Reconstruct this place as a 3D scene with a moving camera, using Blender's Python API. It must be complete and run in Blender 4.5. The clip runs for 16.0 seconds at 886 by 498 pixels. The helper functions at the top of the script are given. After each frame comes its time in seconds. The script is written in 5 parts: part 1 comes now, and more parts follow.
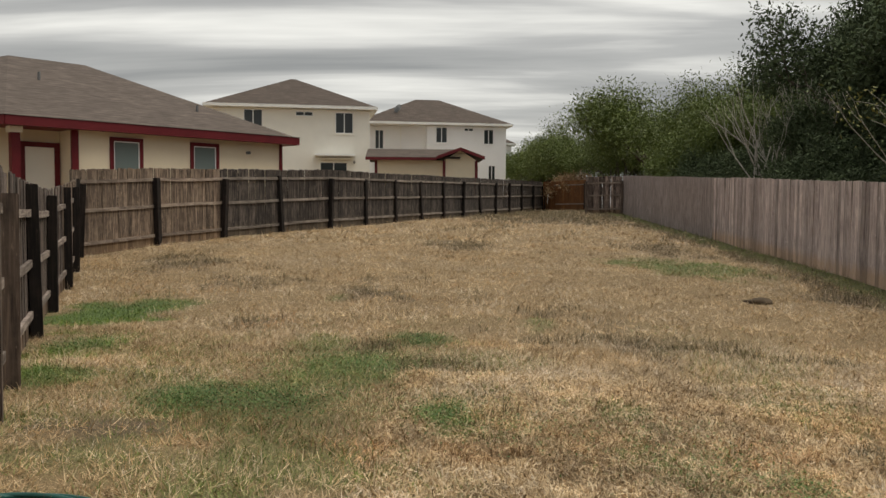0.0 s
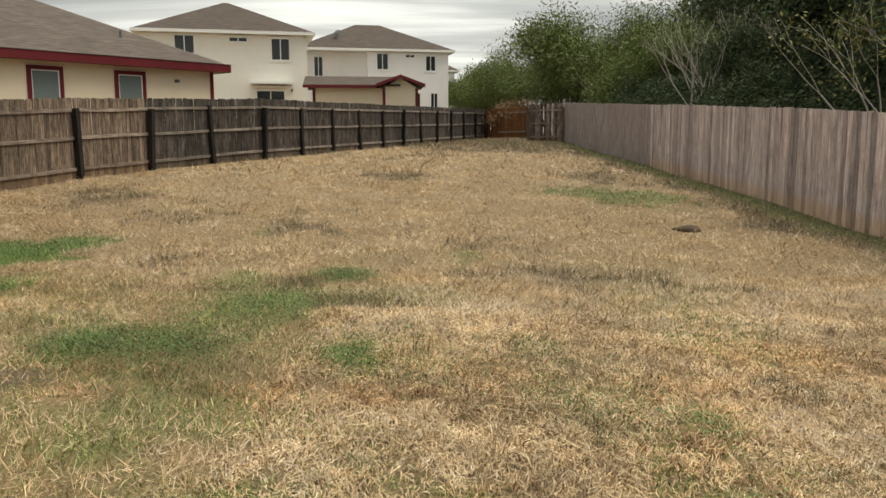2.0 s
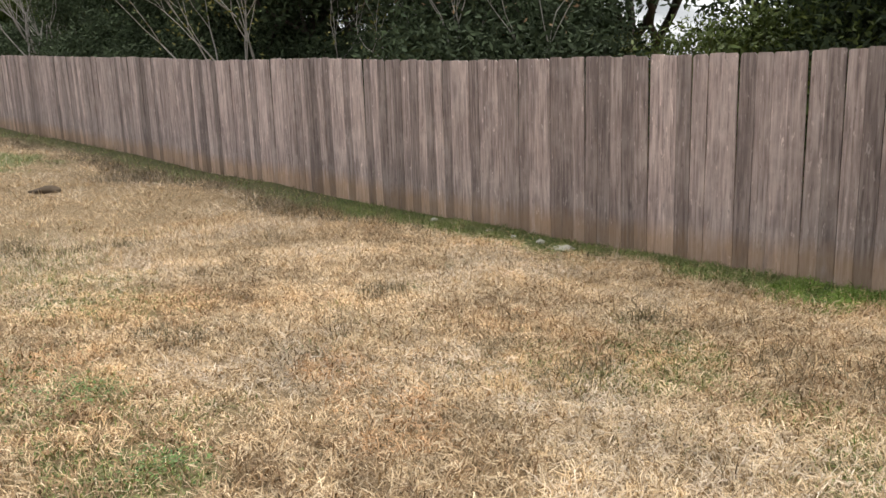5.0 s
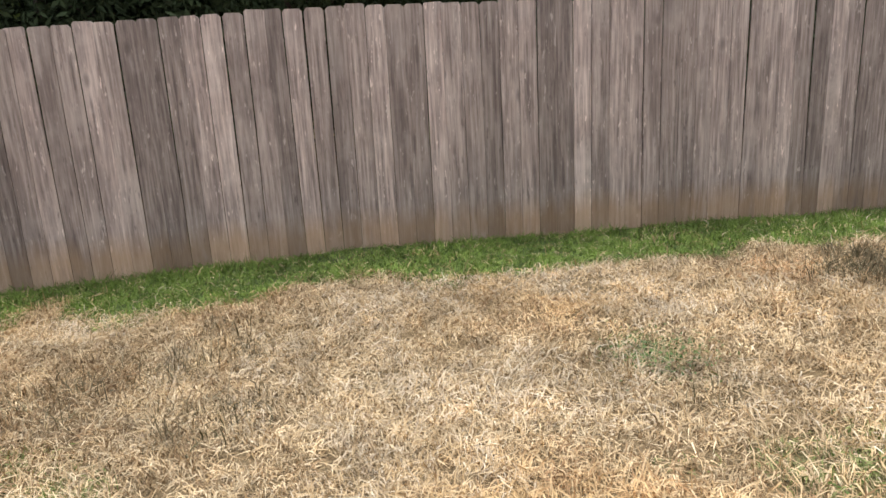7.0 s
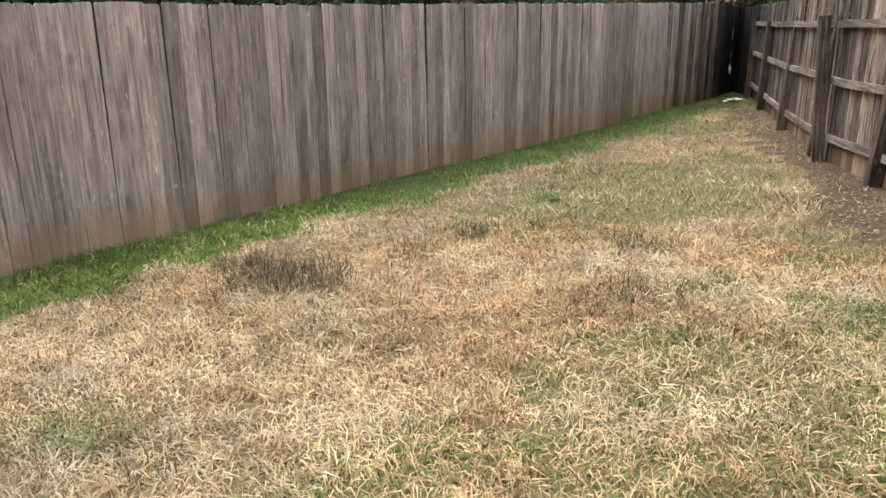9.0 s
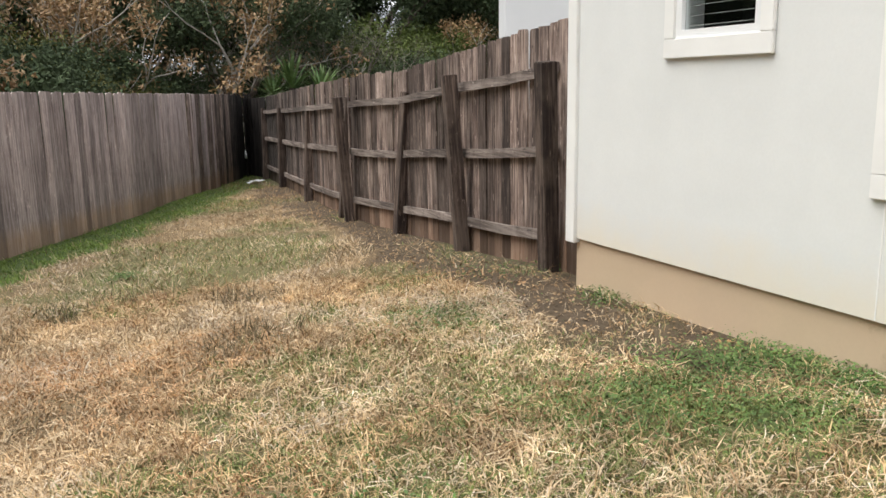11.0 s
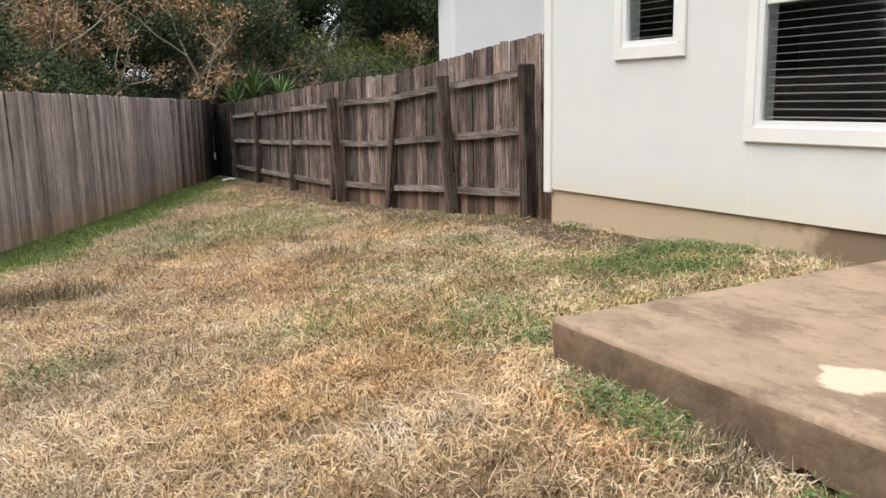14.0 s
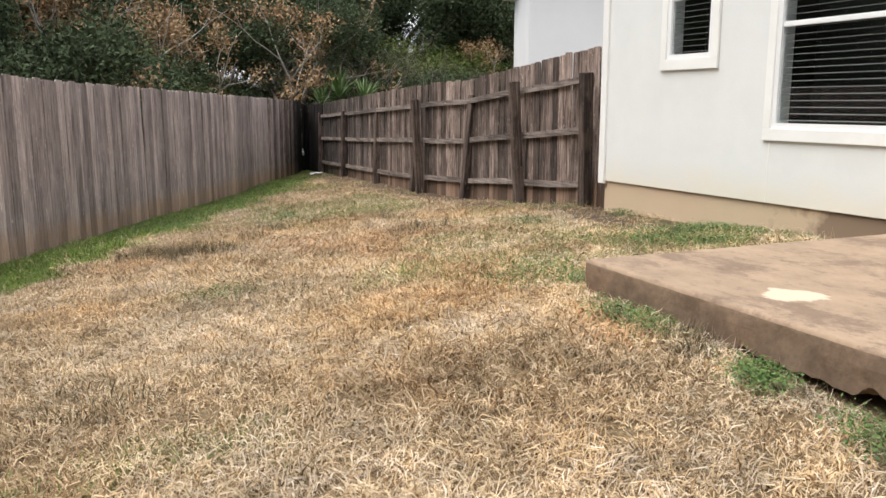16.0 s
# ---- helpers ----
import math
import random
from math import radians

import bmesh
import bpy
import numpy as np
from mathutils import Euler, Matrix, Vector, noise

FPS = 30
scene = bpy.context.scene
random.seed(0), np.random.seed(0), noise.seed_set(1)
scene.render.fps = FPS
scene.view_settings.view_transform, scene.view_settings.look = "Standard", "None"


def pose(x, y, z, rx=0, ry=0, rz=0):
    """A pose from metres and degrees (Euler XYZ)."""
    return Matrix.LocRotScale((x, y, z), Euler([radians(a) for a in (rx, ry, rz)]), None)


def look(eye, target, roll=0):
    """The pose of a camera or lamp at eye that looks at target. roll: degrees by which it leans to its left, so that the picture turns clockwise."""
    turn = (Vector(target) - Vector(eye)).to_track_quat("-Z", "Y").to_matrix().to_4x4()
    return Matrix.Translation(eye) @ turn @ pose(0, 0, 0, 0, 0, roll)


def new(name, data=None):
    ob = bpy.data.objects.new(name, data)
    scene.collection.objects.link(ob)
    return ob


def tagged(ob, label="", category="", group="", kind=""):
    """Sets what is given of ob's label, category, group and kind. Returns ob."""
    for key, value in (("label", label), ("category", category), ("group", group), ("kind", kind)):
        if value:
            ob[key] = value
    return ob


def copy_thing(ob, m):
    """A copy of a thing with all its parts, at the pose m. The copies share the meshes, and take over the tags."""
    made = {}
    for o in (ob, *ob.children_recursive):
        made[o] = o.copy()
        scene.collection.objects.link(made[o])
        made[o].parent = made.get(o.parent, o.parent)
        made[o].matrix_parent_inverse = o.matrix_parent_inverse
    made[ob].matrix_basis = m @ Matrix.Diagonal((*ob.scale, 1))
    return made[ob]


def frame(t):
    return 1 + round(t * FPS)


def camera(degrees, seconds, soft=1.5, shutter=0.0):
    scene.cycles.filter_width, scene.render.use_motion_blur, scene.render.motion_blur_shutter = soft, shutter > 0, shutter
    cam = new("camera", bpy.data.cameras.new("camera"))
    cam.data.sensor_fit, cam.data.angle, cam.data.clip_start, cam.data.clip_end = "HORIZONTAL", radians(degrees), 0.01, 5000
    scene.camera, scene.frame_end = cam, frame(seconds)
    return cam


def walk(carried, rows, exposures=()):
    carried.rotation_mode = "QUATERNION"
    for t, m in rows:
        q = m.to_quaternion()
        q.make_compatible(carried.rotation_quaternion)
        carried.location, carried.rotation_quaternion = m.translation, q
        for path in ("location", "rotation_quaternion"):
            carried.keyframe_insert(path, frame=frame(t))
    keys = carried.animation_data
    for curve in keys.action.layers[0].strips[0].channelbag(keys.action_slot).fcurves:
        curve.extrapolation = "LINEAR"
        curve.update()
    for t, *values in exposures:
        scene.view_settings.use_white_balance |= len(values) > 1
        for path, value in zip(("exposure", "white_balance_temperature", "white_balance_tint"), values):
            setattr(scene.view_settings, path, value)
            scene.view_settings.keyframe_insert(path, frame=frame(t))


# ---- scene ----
cam = camera(57.2, 16.0)
PATH = [
    (0.0, pose(0.001, -0.000, 1.589, 87.04, -0.36, 2.37)),
    (0.5, pose(0.237, 0.070, 1.615, 84.63, -0.51, 7.28)),
    (1.0, pose(0.284, 0.132, 1.627, 83.37, -0.38, 6.80)),
    (1.5, pose(0.269, 0.170, 1.626, 82.85, -0.29, 3.80)),
    (2.0, pose(0.262, 0.208, 1.614, 82.04, 0.10, -1.39)),
    (2.5, pose(0.268, 0.221, 1.608, 81.32, 0.09, -8.25)),
    (3.0, pose(0.253, 0.218, 1.607, 81.21, -0.19, -12.47)),
    (3.5, pose(0.256, 0.204, 1.610, 81.69, -0.02, -15.89)),
    (4.0, pose(0.298, 0.232, 1.608, 81.42, 0.36, -24.90)),
    (4.5, pose(0.327, 0.249, 1.599, 80.18, 1.11, -34.40)),
    (5.0, pose(0.384, 0.284, 1.591, 77.90, 2.02, -44.23)),
    (5.2, pose(0.412, 0.283, 1.584, 76.94, 2.67, -48.59)),
    (7.3, pose(0.970, 0.297, 1.720, 72.51, 2.81, -111.15)),
    (7.5, pose(1.002, 0.301, 1.722, 71.96, 2.85, -118.78)),
    (8.0, pose(1.051, 0.269, 1.710, 71.14, 2.35, -129.91)),
    (8.5, pose(1.169, 0.167, 1.713, 71.56, 1.32, -135.44)),
    (9.0, pose(1.317, 0.133, 1.710, 72.50, 0.61, -142.84)),
    (9.5, pose(1.464, 0.170, 1.721, 72.58, 0.71, -154.72)),
    (10.0, pose(1.484, 0.299, 1.694, 74.41, 0.17, -163.78)),
    (10.2, pose(1.492, 0.356, 1.659, 75.80, 0.49, -166.99)),
    (12.3, look((2.041, 1.618, 1.505), (1.88, -0.344, 1.148), 1.4)),
    (12.5, look((2.099, 1.743, 1.487), (1.929, -0.218, 1.134), 1.6)),
    (13.0, look((2.234, 2.074, 1.443), (2.064, 0.118, 1.061), 0.5)),
    (13.5, look((2.296, 2.473, 1.438), (2.13, 0.517, 1.058), -0.1)),
    (14.0, look((2.347, 2.794, 1.429), (2.264, 0.83, 1.062), -1.1)),
    (14.5, look((2.435, 3.111, 1.383), (2.371, 1.152, 0.986), -1.5)),
    (15.0, look((2.413, 3.434, 1.378), (2.365, 1.477, 0.97), -0.3)),
    (15.5, look((2.386, 3.739, 1.387), (2.424, 1.773, 1.021), -0.1)),
    (16.0, look((2.373, 4.092, 1.382), (2.458, 2.125, 1.031), 0.1)),
]
EXPOSURES = [(0.0, 0.25, 7150, 7), (0.7, 0.43, 7250, 5), (2.0, 0.67, 7300, 4), (3.5, 0.77, 7050, 5), (5.0, 0.97, 6600, 9), (7.5, 1.12, 6400, 7), (9.0, 1.14, 6400, 7),
             (10.0, 1.07, 6450, 8), (12.5, 0.70, 6400, 9), (13.2, 0.87, 6400, 10), (14.5, 0.9, 6400, 10), (16.0, 0.98, 6400, 10)]
walk(cam, PATH, EXPOSURES)

# ---- sky and sun: an overcast day ----
SUN_EL, SUN_AZ = 64, 68
world = bpy.data.worlds.new("overcast_sky")
scene.world = world
world.use_nodes = True
wt = world.node_tree
wt.nodes.clear()


def wnode(kind, **values):
    n = wt.nodes.new(kind)
    for k, v in values.items():
        n.inputs[k].default_value = v
    return n


sky = wt.nodes.new("ShaderNodeTexSky")
sky.sky_type = "NISHITA"
sky.sun_disc = False
sky.sun_elevation, sky.sun_rotation = radians(SUN_EL), radians(SUN_AZ)
coord = wt.nodes.new("ShaderNodeTexCoord")
sep = wt.nodes.new("ShaderNodeSeparateXYZ")
wt.links.new(coord.outputs["Generated"], sep.inputs[0])
lift = wt.nodes.new("ShaderNodeMath")
lift.operation = "ADD"
lift.inputs[1].default_value = 0.16
wt.links.new(sep.outputs[2], lift.inputs[0])
flat = wt.nodes.new("ShaderNodeVectorMath")
flat.operation = "DIVIDE"
wt.links.new(coord.outputs["Generated"], flat.inputs[0])
comb = wt.nodes.new("ShaderNodeCombineXYZ")
for k in range(3):
    wt.links.new(lift.outputs[0], comb.inputs[k])
wt.links.new(comb.outputs[0], flat.inputs[1])
stretch = wt.nodes.new("ShaderNodeMapping")
stretch.inputs["Scale"].default_value = (0.42, 1.75, 0.0)
stretch.inputs["Rotation"].default_value = (0, 0, 0.12)
wt.links.new(flat.outputs[0], stretch.inputs[0])
clouds = wnode("ShaderNodeTexNoise", Scale=0.9, Detail=6.0, Roughness=0.52, Distortion=0.35)
wt.links.new(stretch.outputs[0], clouds.inputs["Vector"])
ramp = wt.nodes.new("ShaderNodeValToRGB")
ramp.color_ramp.elements[0].position, ramp.color_ramp.elements[0].color = 0.36, (0.27, 0.28, 0.30, 1)
ramp.color_ramp.elements[1].position, ramp.color_ramp.elements[1].color = 0.64, (0.86, 0.875, 0.90, 1)
mid = ramp.color_ramp.elements.new(0.5)
mid.color = (0.43, 0.44, 0.465, 1)
wt.links.new(clouds.outputs[0], ramp.inputs[0])
layer = wnode("ShaderNodeBackground", Strength=1.0)
wt.links.new(ramp.outputs[0], layer.inputs[0])
blue = wnode("ShaderNodeBackground", Strength=0.06)
wt.links.new(sky.outputs[0], blue.inputs[0])
both = wt.nodes.new("ShaderNodeMixShader")
both.inputs[0].default_value = 0.88
wt.links.new(blue.outputs[0], both.inputs[1])
wt.links.new(layer.outputs[0], both.inputs[2])
wout = wt.nodes.new("ShaderNodeOutputWorld")
wt.links.new(both.outputs[0], wout.inputs[0])

sun = new("sun", bpy.data.lights.new("sun", "SUN"))
sun.data.energy, sun.data.angle, sun.data.color = 2.4, radians(60), (1.0, 0.97, 0.92)
az, el = radians(SUN_AZ), radians(SUN_EL)
sun.matrix_world = look((0, 0, 30), (-math.sin(az) * math.cos(el), -math.cos(az) * math.cos(el), 30 - math.sin(el)))


# ---- materials ----
class Nodes:
    """A small builder for one node material."""

    def __init__(self, name, rough=0.8, metal=0.0):
        self.mat = bpy.data.materials.new(name)
        self.mat.use_nodes = True
        self.tree = self.mat.node_tree
        self.bsdf = self.tree.nodes["Principled BSDF"]
        self.bsdf.inputs["Roughness"].default_value = rough
        self.bsdf.inputs["Metallic"].default_value = metal
        self.bsdf.inputs["Specular IOR Level"].default_value = 0.3

    def node(self, kind, **props):
        n = self.tree.nodes.new(kind)
        for k, v in props.items():
            n.inputs[k].default_value = v
        return n

    def link(self, a, b):
        self.tree.links.new(a, b)

    def coords(self, scale=(1, 1, 1), shift=True, out="Object"):
        """Object coordinates, shifted by the object's own random number."""
        c = self.node("ShaderNodeTexCoord")
        m = self.node("ShaderNodeMapping", Scale=scale)
        self.link(c.outputs[out], m.inputs[0])
        if shift:
            info = self.node("ShaderNodeObjectInfo")
            mul = self.node("ShaderNodeMath")
            mul.operation = "MULTIPLY"
            mul.inputs[1].default_value = 57.0
            self.link(info.outputs["Random"], mul.inputs[0])
            self.link(mul.outputs[0], m.inputs["Location"])
        return m.outputs[0]

    def noise(self, vec, scale, detail=4.0, rough=0.6):
        n = self.node("ShaderNodeTexNoise", Scale=scale, Detail=detail, Roughness=rough)
        self.link(vec, n.inputs["Vector"])
        return n.outputs[0]

    def ramp(self, fac, stops):
        r = self.node("ShaderNodeValToRGB")
        els = r.color_ramp.elements
        while len(els) < len(stops):
            els.new(0.5)
        for e, (p, c) in zip(els, stops):
            e.position, e.color = p, (*c, 1)
        self.link(fac, r.inputs[0])
        return r.outputs[0]

    def mix(self, fac, a, b, mode="MIX"):
        m = self.node("ShaderNodeMix")
        m.data_type, m.blend_type = "RGBA", mode
        for value, k in ((fac, 0), (a, 6), (b, 7)):
            if isinstance(value, (int, float)):
                m.inputs[k].default_value = value
            elif isinstance(value, tuple):
                m.inputs[k].default_value = (*value, 1)
            else:
                self.link(value, m.inputs[k])
        return m.outputs[2]

    def rng(self, fac, a, b, c, d):
        m = self.node("ShaderNodeMapRange")
        for k, v in zip((1, 2, 3, 4), (a, b, c, d)):
            m.inputs[k].default_value = v
        self.link(fac, m.inputs[0])
        return m.outputs[0]

    def finish(self, colour, bump=None, strength=0.3, depth=0.01):
        self.link(colour, self.bsdf.inputs["Base Color"])
        if bump is not None:
            b = self.node("ShaderNodeBump", Strength=strength, Distance=depth)
            self.link(bump, b.inputs["Height"])
            self.link(b.outputs[0], self.bsdf.inputs["Normal"])
        return self.mat


def wood(name, light, mean, dark, foot=None, spread=0.5, lying=False, calm=1.0):
    """Weathered boards: grain along z, knots, each board its own shade."""
    n = Nodes(name, 0.85)
    dark = tuple(m + (d - m) * calm for m, d in zip(mean, dark))
    light = tuple(m + (c - m) * (0.4 + 0.6 * calm) for m, c in zip(mean, light))
    grain = n.noise(n.coords((0.05, 0.05, 1) if lying else (1, 1, 0.05)), 42, 6, 0.65)
    streak = n.noise(n.coords((0.1, 0.1, 1) if lying else (1, 1, 0.16)), 8, 4, 0.6)
    fleck = n.noise(n.coords((0.2, 0.2, 1) if lying else (1, 1, 0.22)), 34, 3, 0.7)
    blot = n.noise(n.coords(), 2.6, 4, 0.6)
    col = n.ramp(grain, [(0.33, dark), (0.5, mean), (0.66, light)])
    col = n.mix(n.rng(streak, 0.48, 0.68, 0.0, 0.6), col, dark)
    col = n.mix(n.rng(blot, 0.5, 0.7, 0.0, 0.5), col, light)
    col = n.mix(n.rng(fleck, 0.62, 0.70, 0.0, 0.85), col, tuple(min(1, c * 1.25) for c in light))
    col = n.mix(n.rng(fleck, 0.30, 0.38, 0.7, 0.0), col, dark)
    knots = n.node("ShaderNodeTexVoronoi", Scale=3.1)
    n.link(n.coords((1, 1, 0.45)), knots.inputs["Vector"])
    col = n.mix(n.rng(knots.outputs["Distance"], 0.03, 0.09, 0.7, 0.0), col, dark)
    if foot:
        c = n.node("ShaderNodeTexCoord")
        sp = n.node("ShaderNodeSeparateXYZ")
        n.link(c.outputs["Object"], sp.inputs[0])
        wob = n.node("ShaderNodeMath")
        wob.operation = "MULTIPLY_ADD"
        wob.inputs[1].default_value = -0.22
        n.link(streak, wob.inputs[0])
        n.link(sp.outputs[2], wob.inputs[2])
        col = n.mix(n.rng(wob.outputs[0], 0.05, 0.24, 0.65, 0.0), col, foot)
    place_ = n.node("ShaderNodeNewGeometry")
    wide = n.node("ShaderNodeMapping", Scale=(1, 1, 0.22))
    n.link(place_.outputs["Position"], wide.inputs[0])
    dark_zone = n.noise(wide.outputs[0], 0.85, 5, 0.62)
    col = n.mix(n.rng(dark_zone, 0.5, 0.72, 0.0, 0.42), col, tuple(c * 0.45 for c in mean))
    run = n.noise(wide.outputs[0], 5.5, 4, 0.7)
    col = n.mix(n.rng(run, 0.55, 0.7, 0.0, 0.5), col, dark)
    col = n.mix(n.rng(run, 0.28, 0.42, 0.45, 0.0), col, light)
    info = n.node("ShaderNodeObjectInfo")
    hsv = n.node("ShaderNodeHueSaturation")
    n.link(n.rng(info.outputs["Random"], 0, 1, 1 - spread, 1 + spread * 0.8), hsv.inputs["Value"])
    n.link(col, hsv.inputs["Color"])
    return n.finish(hsv.outputs[0], grain, 0.5, 0.004)


def plain(name, colour, rough=0.7, vary=0.12, scale=3.0, bump=0.15, fine=60.0, metal=0.0, stain=None):
    """Paint, concrete, vinyl: one colour with two scales of wear."""
    n = Nodes(name, rough, metal)
    v = n.coords()
    big, small = n.noise(v, scale, 5, 0.6), n.noise(v, fine, 3, 0.6)
    lo = tuple(c * (1 - vary) for c in colour)
    hi = tuple(min(1, c * (1 + vary * 0.6)) for c in colour)
    col = n.ramp(big, [(0.3, lo), (0.7, hi)])
    col = n.mix(n.rng(small, 0.35, 0.75, 0.0, vary), col, lo)
    if stain:
        col = n.mix(n.rng(n.noise(v, scale * 0.8, 7, 0.75), 0.5, 0.62, 0.0, 0.75), col, stain)
    return n.finish(col, small, bump, 0.003)


def foliage(name, colours, rough=0.6, tint=None):
    """Leaves and blades: every leaf its own shade."""
    n = Nodes(name, rough)
    geo = n.node("ShaderNodeNewGeometry")
    col = n.ramp(geo.outputs["Random Per Island"], [(i / max(1, len(colours) - 1), c) for i, c in enumerate(colours)])
    patch = n.noise(n.coords(shift=False), 0.9, 3, 0.6)
    if tint:
        col = n.mix(n.rng(n.noise(n.coords(shift=False), 0.55, 4, 0.65), 0.48, 0.66, 0.0, 0.55), col, tint)
    clump = n.noise(n.coords(shift=False), 7.0, 2, 0.5)
    hsv = n.node("ShaderNodeHueSaturation")
    n.link(n.rng(patch, 0.3, 0.7, 0.72, 1.25), hsv.inputs["Value"])
    n.link(col, hsv.inputs["Color"])
    two = n.node("ShaderNodeHueSaturation")
    n.link(n.rng(clump, 0.3, 0.7, 0.7, 1.25), two.inputs["Value"])
    n.link(hsv.outputs[0], two.inputs["Color"])
    return n.finish(two.outputs[0])


def shingle(name, colour):
    n = Nodes(name, 0.9)
    v = n.coords(shift=False)
    big, fine = n.noise(v, 0.9, 5, 0.65), n.noise(n.coords((1.2, 1.2, 22), shift=False), 1.6, 5, 0.7)
    col = n.ramp(fine, [(0.35, tuple(c * 0.5 for c in colour)), (0.52, colour), (0.68, tuple(c * 1.6 for c in colour))])
    col = n.mix(n.rng(big, 0.4, 0.7, 0.0, 0.5), col, tuple(c * 0.7 for c in colour))
    return n.finish(col, fine, 0.6, 0.02)


WOOD_GRAY = wood("gray_weathered_wood", (0.71, 0.61, 0.575), (0.475, 0.38, 0.355), (0.12, 0.094, 0.096), foot=(0.50, 0.32, 0.19), spread=0.4, calm=0.72)
WOOD_TAN = wood("tan_weathered_wood", (0.37, 0.28, 0.21), (0.15, 0.108, 0.083), (0.03, 0.023, 0.02), foot=(0.22, 0.14, 0.08), spread=0.3)
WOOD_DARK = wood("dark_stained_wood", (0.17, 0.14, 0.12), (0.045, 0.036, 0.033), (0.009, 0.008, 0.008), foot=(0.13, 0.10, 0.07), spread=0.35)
WOOD_BROWN = wood("brown_weathered_wood", (0.42, 0.33, 0.28), (0.178, 0.127, 0.106), (0.026, 0.019, 0.018), foot=(0.27, 0.165, 0.105), spread=0.6)
WOOD_UMBER = wood("umber_weathered_wood", (0.27, 0.215, 0.185), (0.085, 0.062, 0.055), (0.018, 0.014, 0.013), foot=(0.2, 0.13, 0.085), spread=0.5)
WOOD_ORANGE = wood("orange_cedar_wood", (0.27, 0.12, 0.045), (0.17, 0.07, 0.025), (0.07, 0.03, 0.012), spread=0.25)
POST_DARK = wood("dark_post_wood", (0.035, 0.024, 0.02), (0.013, 0.009, 0.008), (0.005, 0.004, 0.004), spread=0.3)
POST_UMBER = wood("umber_post_wood", (0.20, 0.15, 0.12), (0.08, 0.056, 0.046), (0.02, 0.015, 0.014), spread=0.3)
POST_BROWN = wood("brown_post_wood", (0.25, 0.185, 0.145), (0.12, 0.085, 0.068), (0.04, 0.03, 0.027), spread=0.3)
RAIL_DARK = wood("dark_rail_wood", (0.38, 0.33, 0.29), (0.22, 0.185, 0.16), (0.07, 0.058, 0.05), spread=0.2, lying=True)
RAIL_WOOD = wood("weathered_rail_wood", (0.40, 0.33, 0.27), (0.24, 0.185, 0.15), (0.09, 0.07, 0.06), spread=0.2, lying=True)
RAIL_BROWN = wood("brown_rail_wood", (0.35, 0.295, 0.26), (0.195, 0.155, 0.135), (0.06, 0.047, 0.042), spread=0.25, lying=True)
# darkest board tone, for the pickets nearest the back corner
WOOD_BLACK = wood("black_corner_wood", (0.045, 0.036, 0.032), (0.02, 0.016, 0.015), (0.007, 0.006, 0.006), spread=0.3)


def splashed(name, colour, splash, dark_zone=None):
    """House paint or concrete with soil splashed up from below and one darker stretch along its length."""
    n = Nodes(name, 0.7)
    v = n.coords(shift=False)
    small, big = n.noise(v, 60, 4, 0.6), n.noise(v, 2.2, 6, 0.65)
    col = n.ramp(big, [(0.3, tuple(c * 0.93 for c in colour)), (0.7, colour)])
    col = n.mix(n.rng(small, 0.4, 0.75, 0.0, 0.15), col, tuple(c * 0.8 for c in colour))
    c = n.node("ShaderNodeTexCoord")
    sp = n.node("ShaderNodeSeparateXYZ")
    n.link(c.outputs["Object"], sp.inputs[0])

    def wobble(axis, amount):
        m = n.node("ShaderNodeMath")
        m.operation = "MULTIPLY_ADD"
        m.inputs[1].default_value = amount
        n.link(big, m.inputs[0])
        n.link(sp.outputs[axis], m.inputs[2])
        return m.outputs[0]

    # colour turns darker further along the wall, with a ragged start
    if dark_zone:
        col = n.mix(n.rng(wobble(0, 2.2), 3.4, 3.75, 0.0, 0.8), col, dark_zone)
    else:
        col = n.mix(n.rng(wobble(2, -0.5), 0.38, 0.62, 0.6, 0.0), col, splash)
    return n.finish(col, small, 0.12, 0.003)


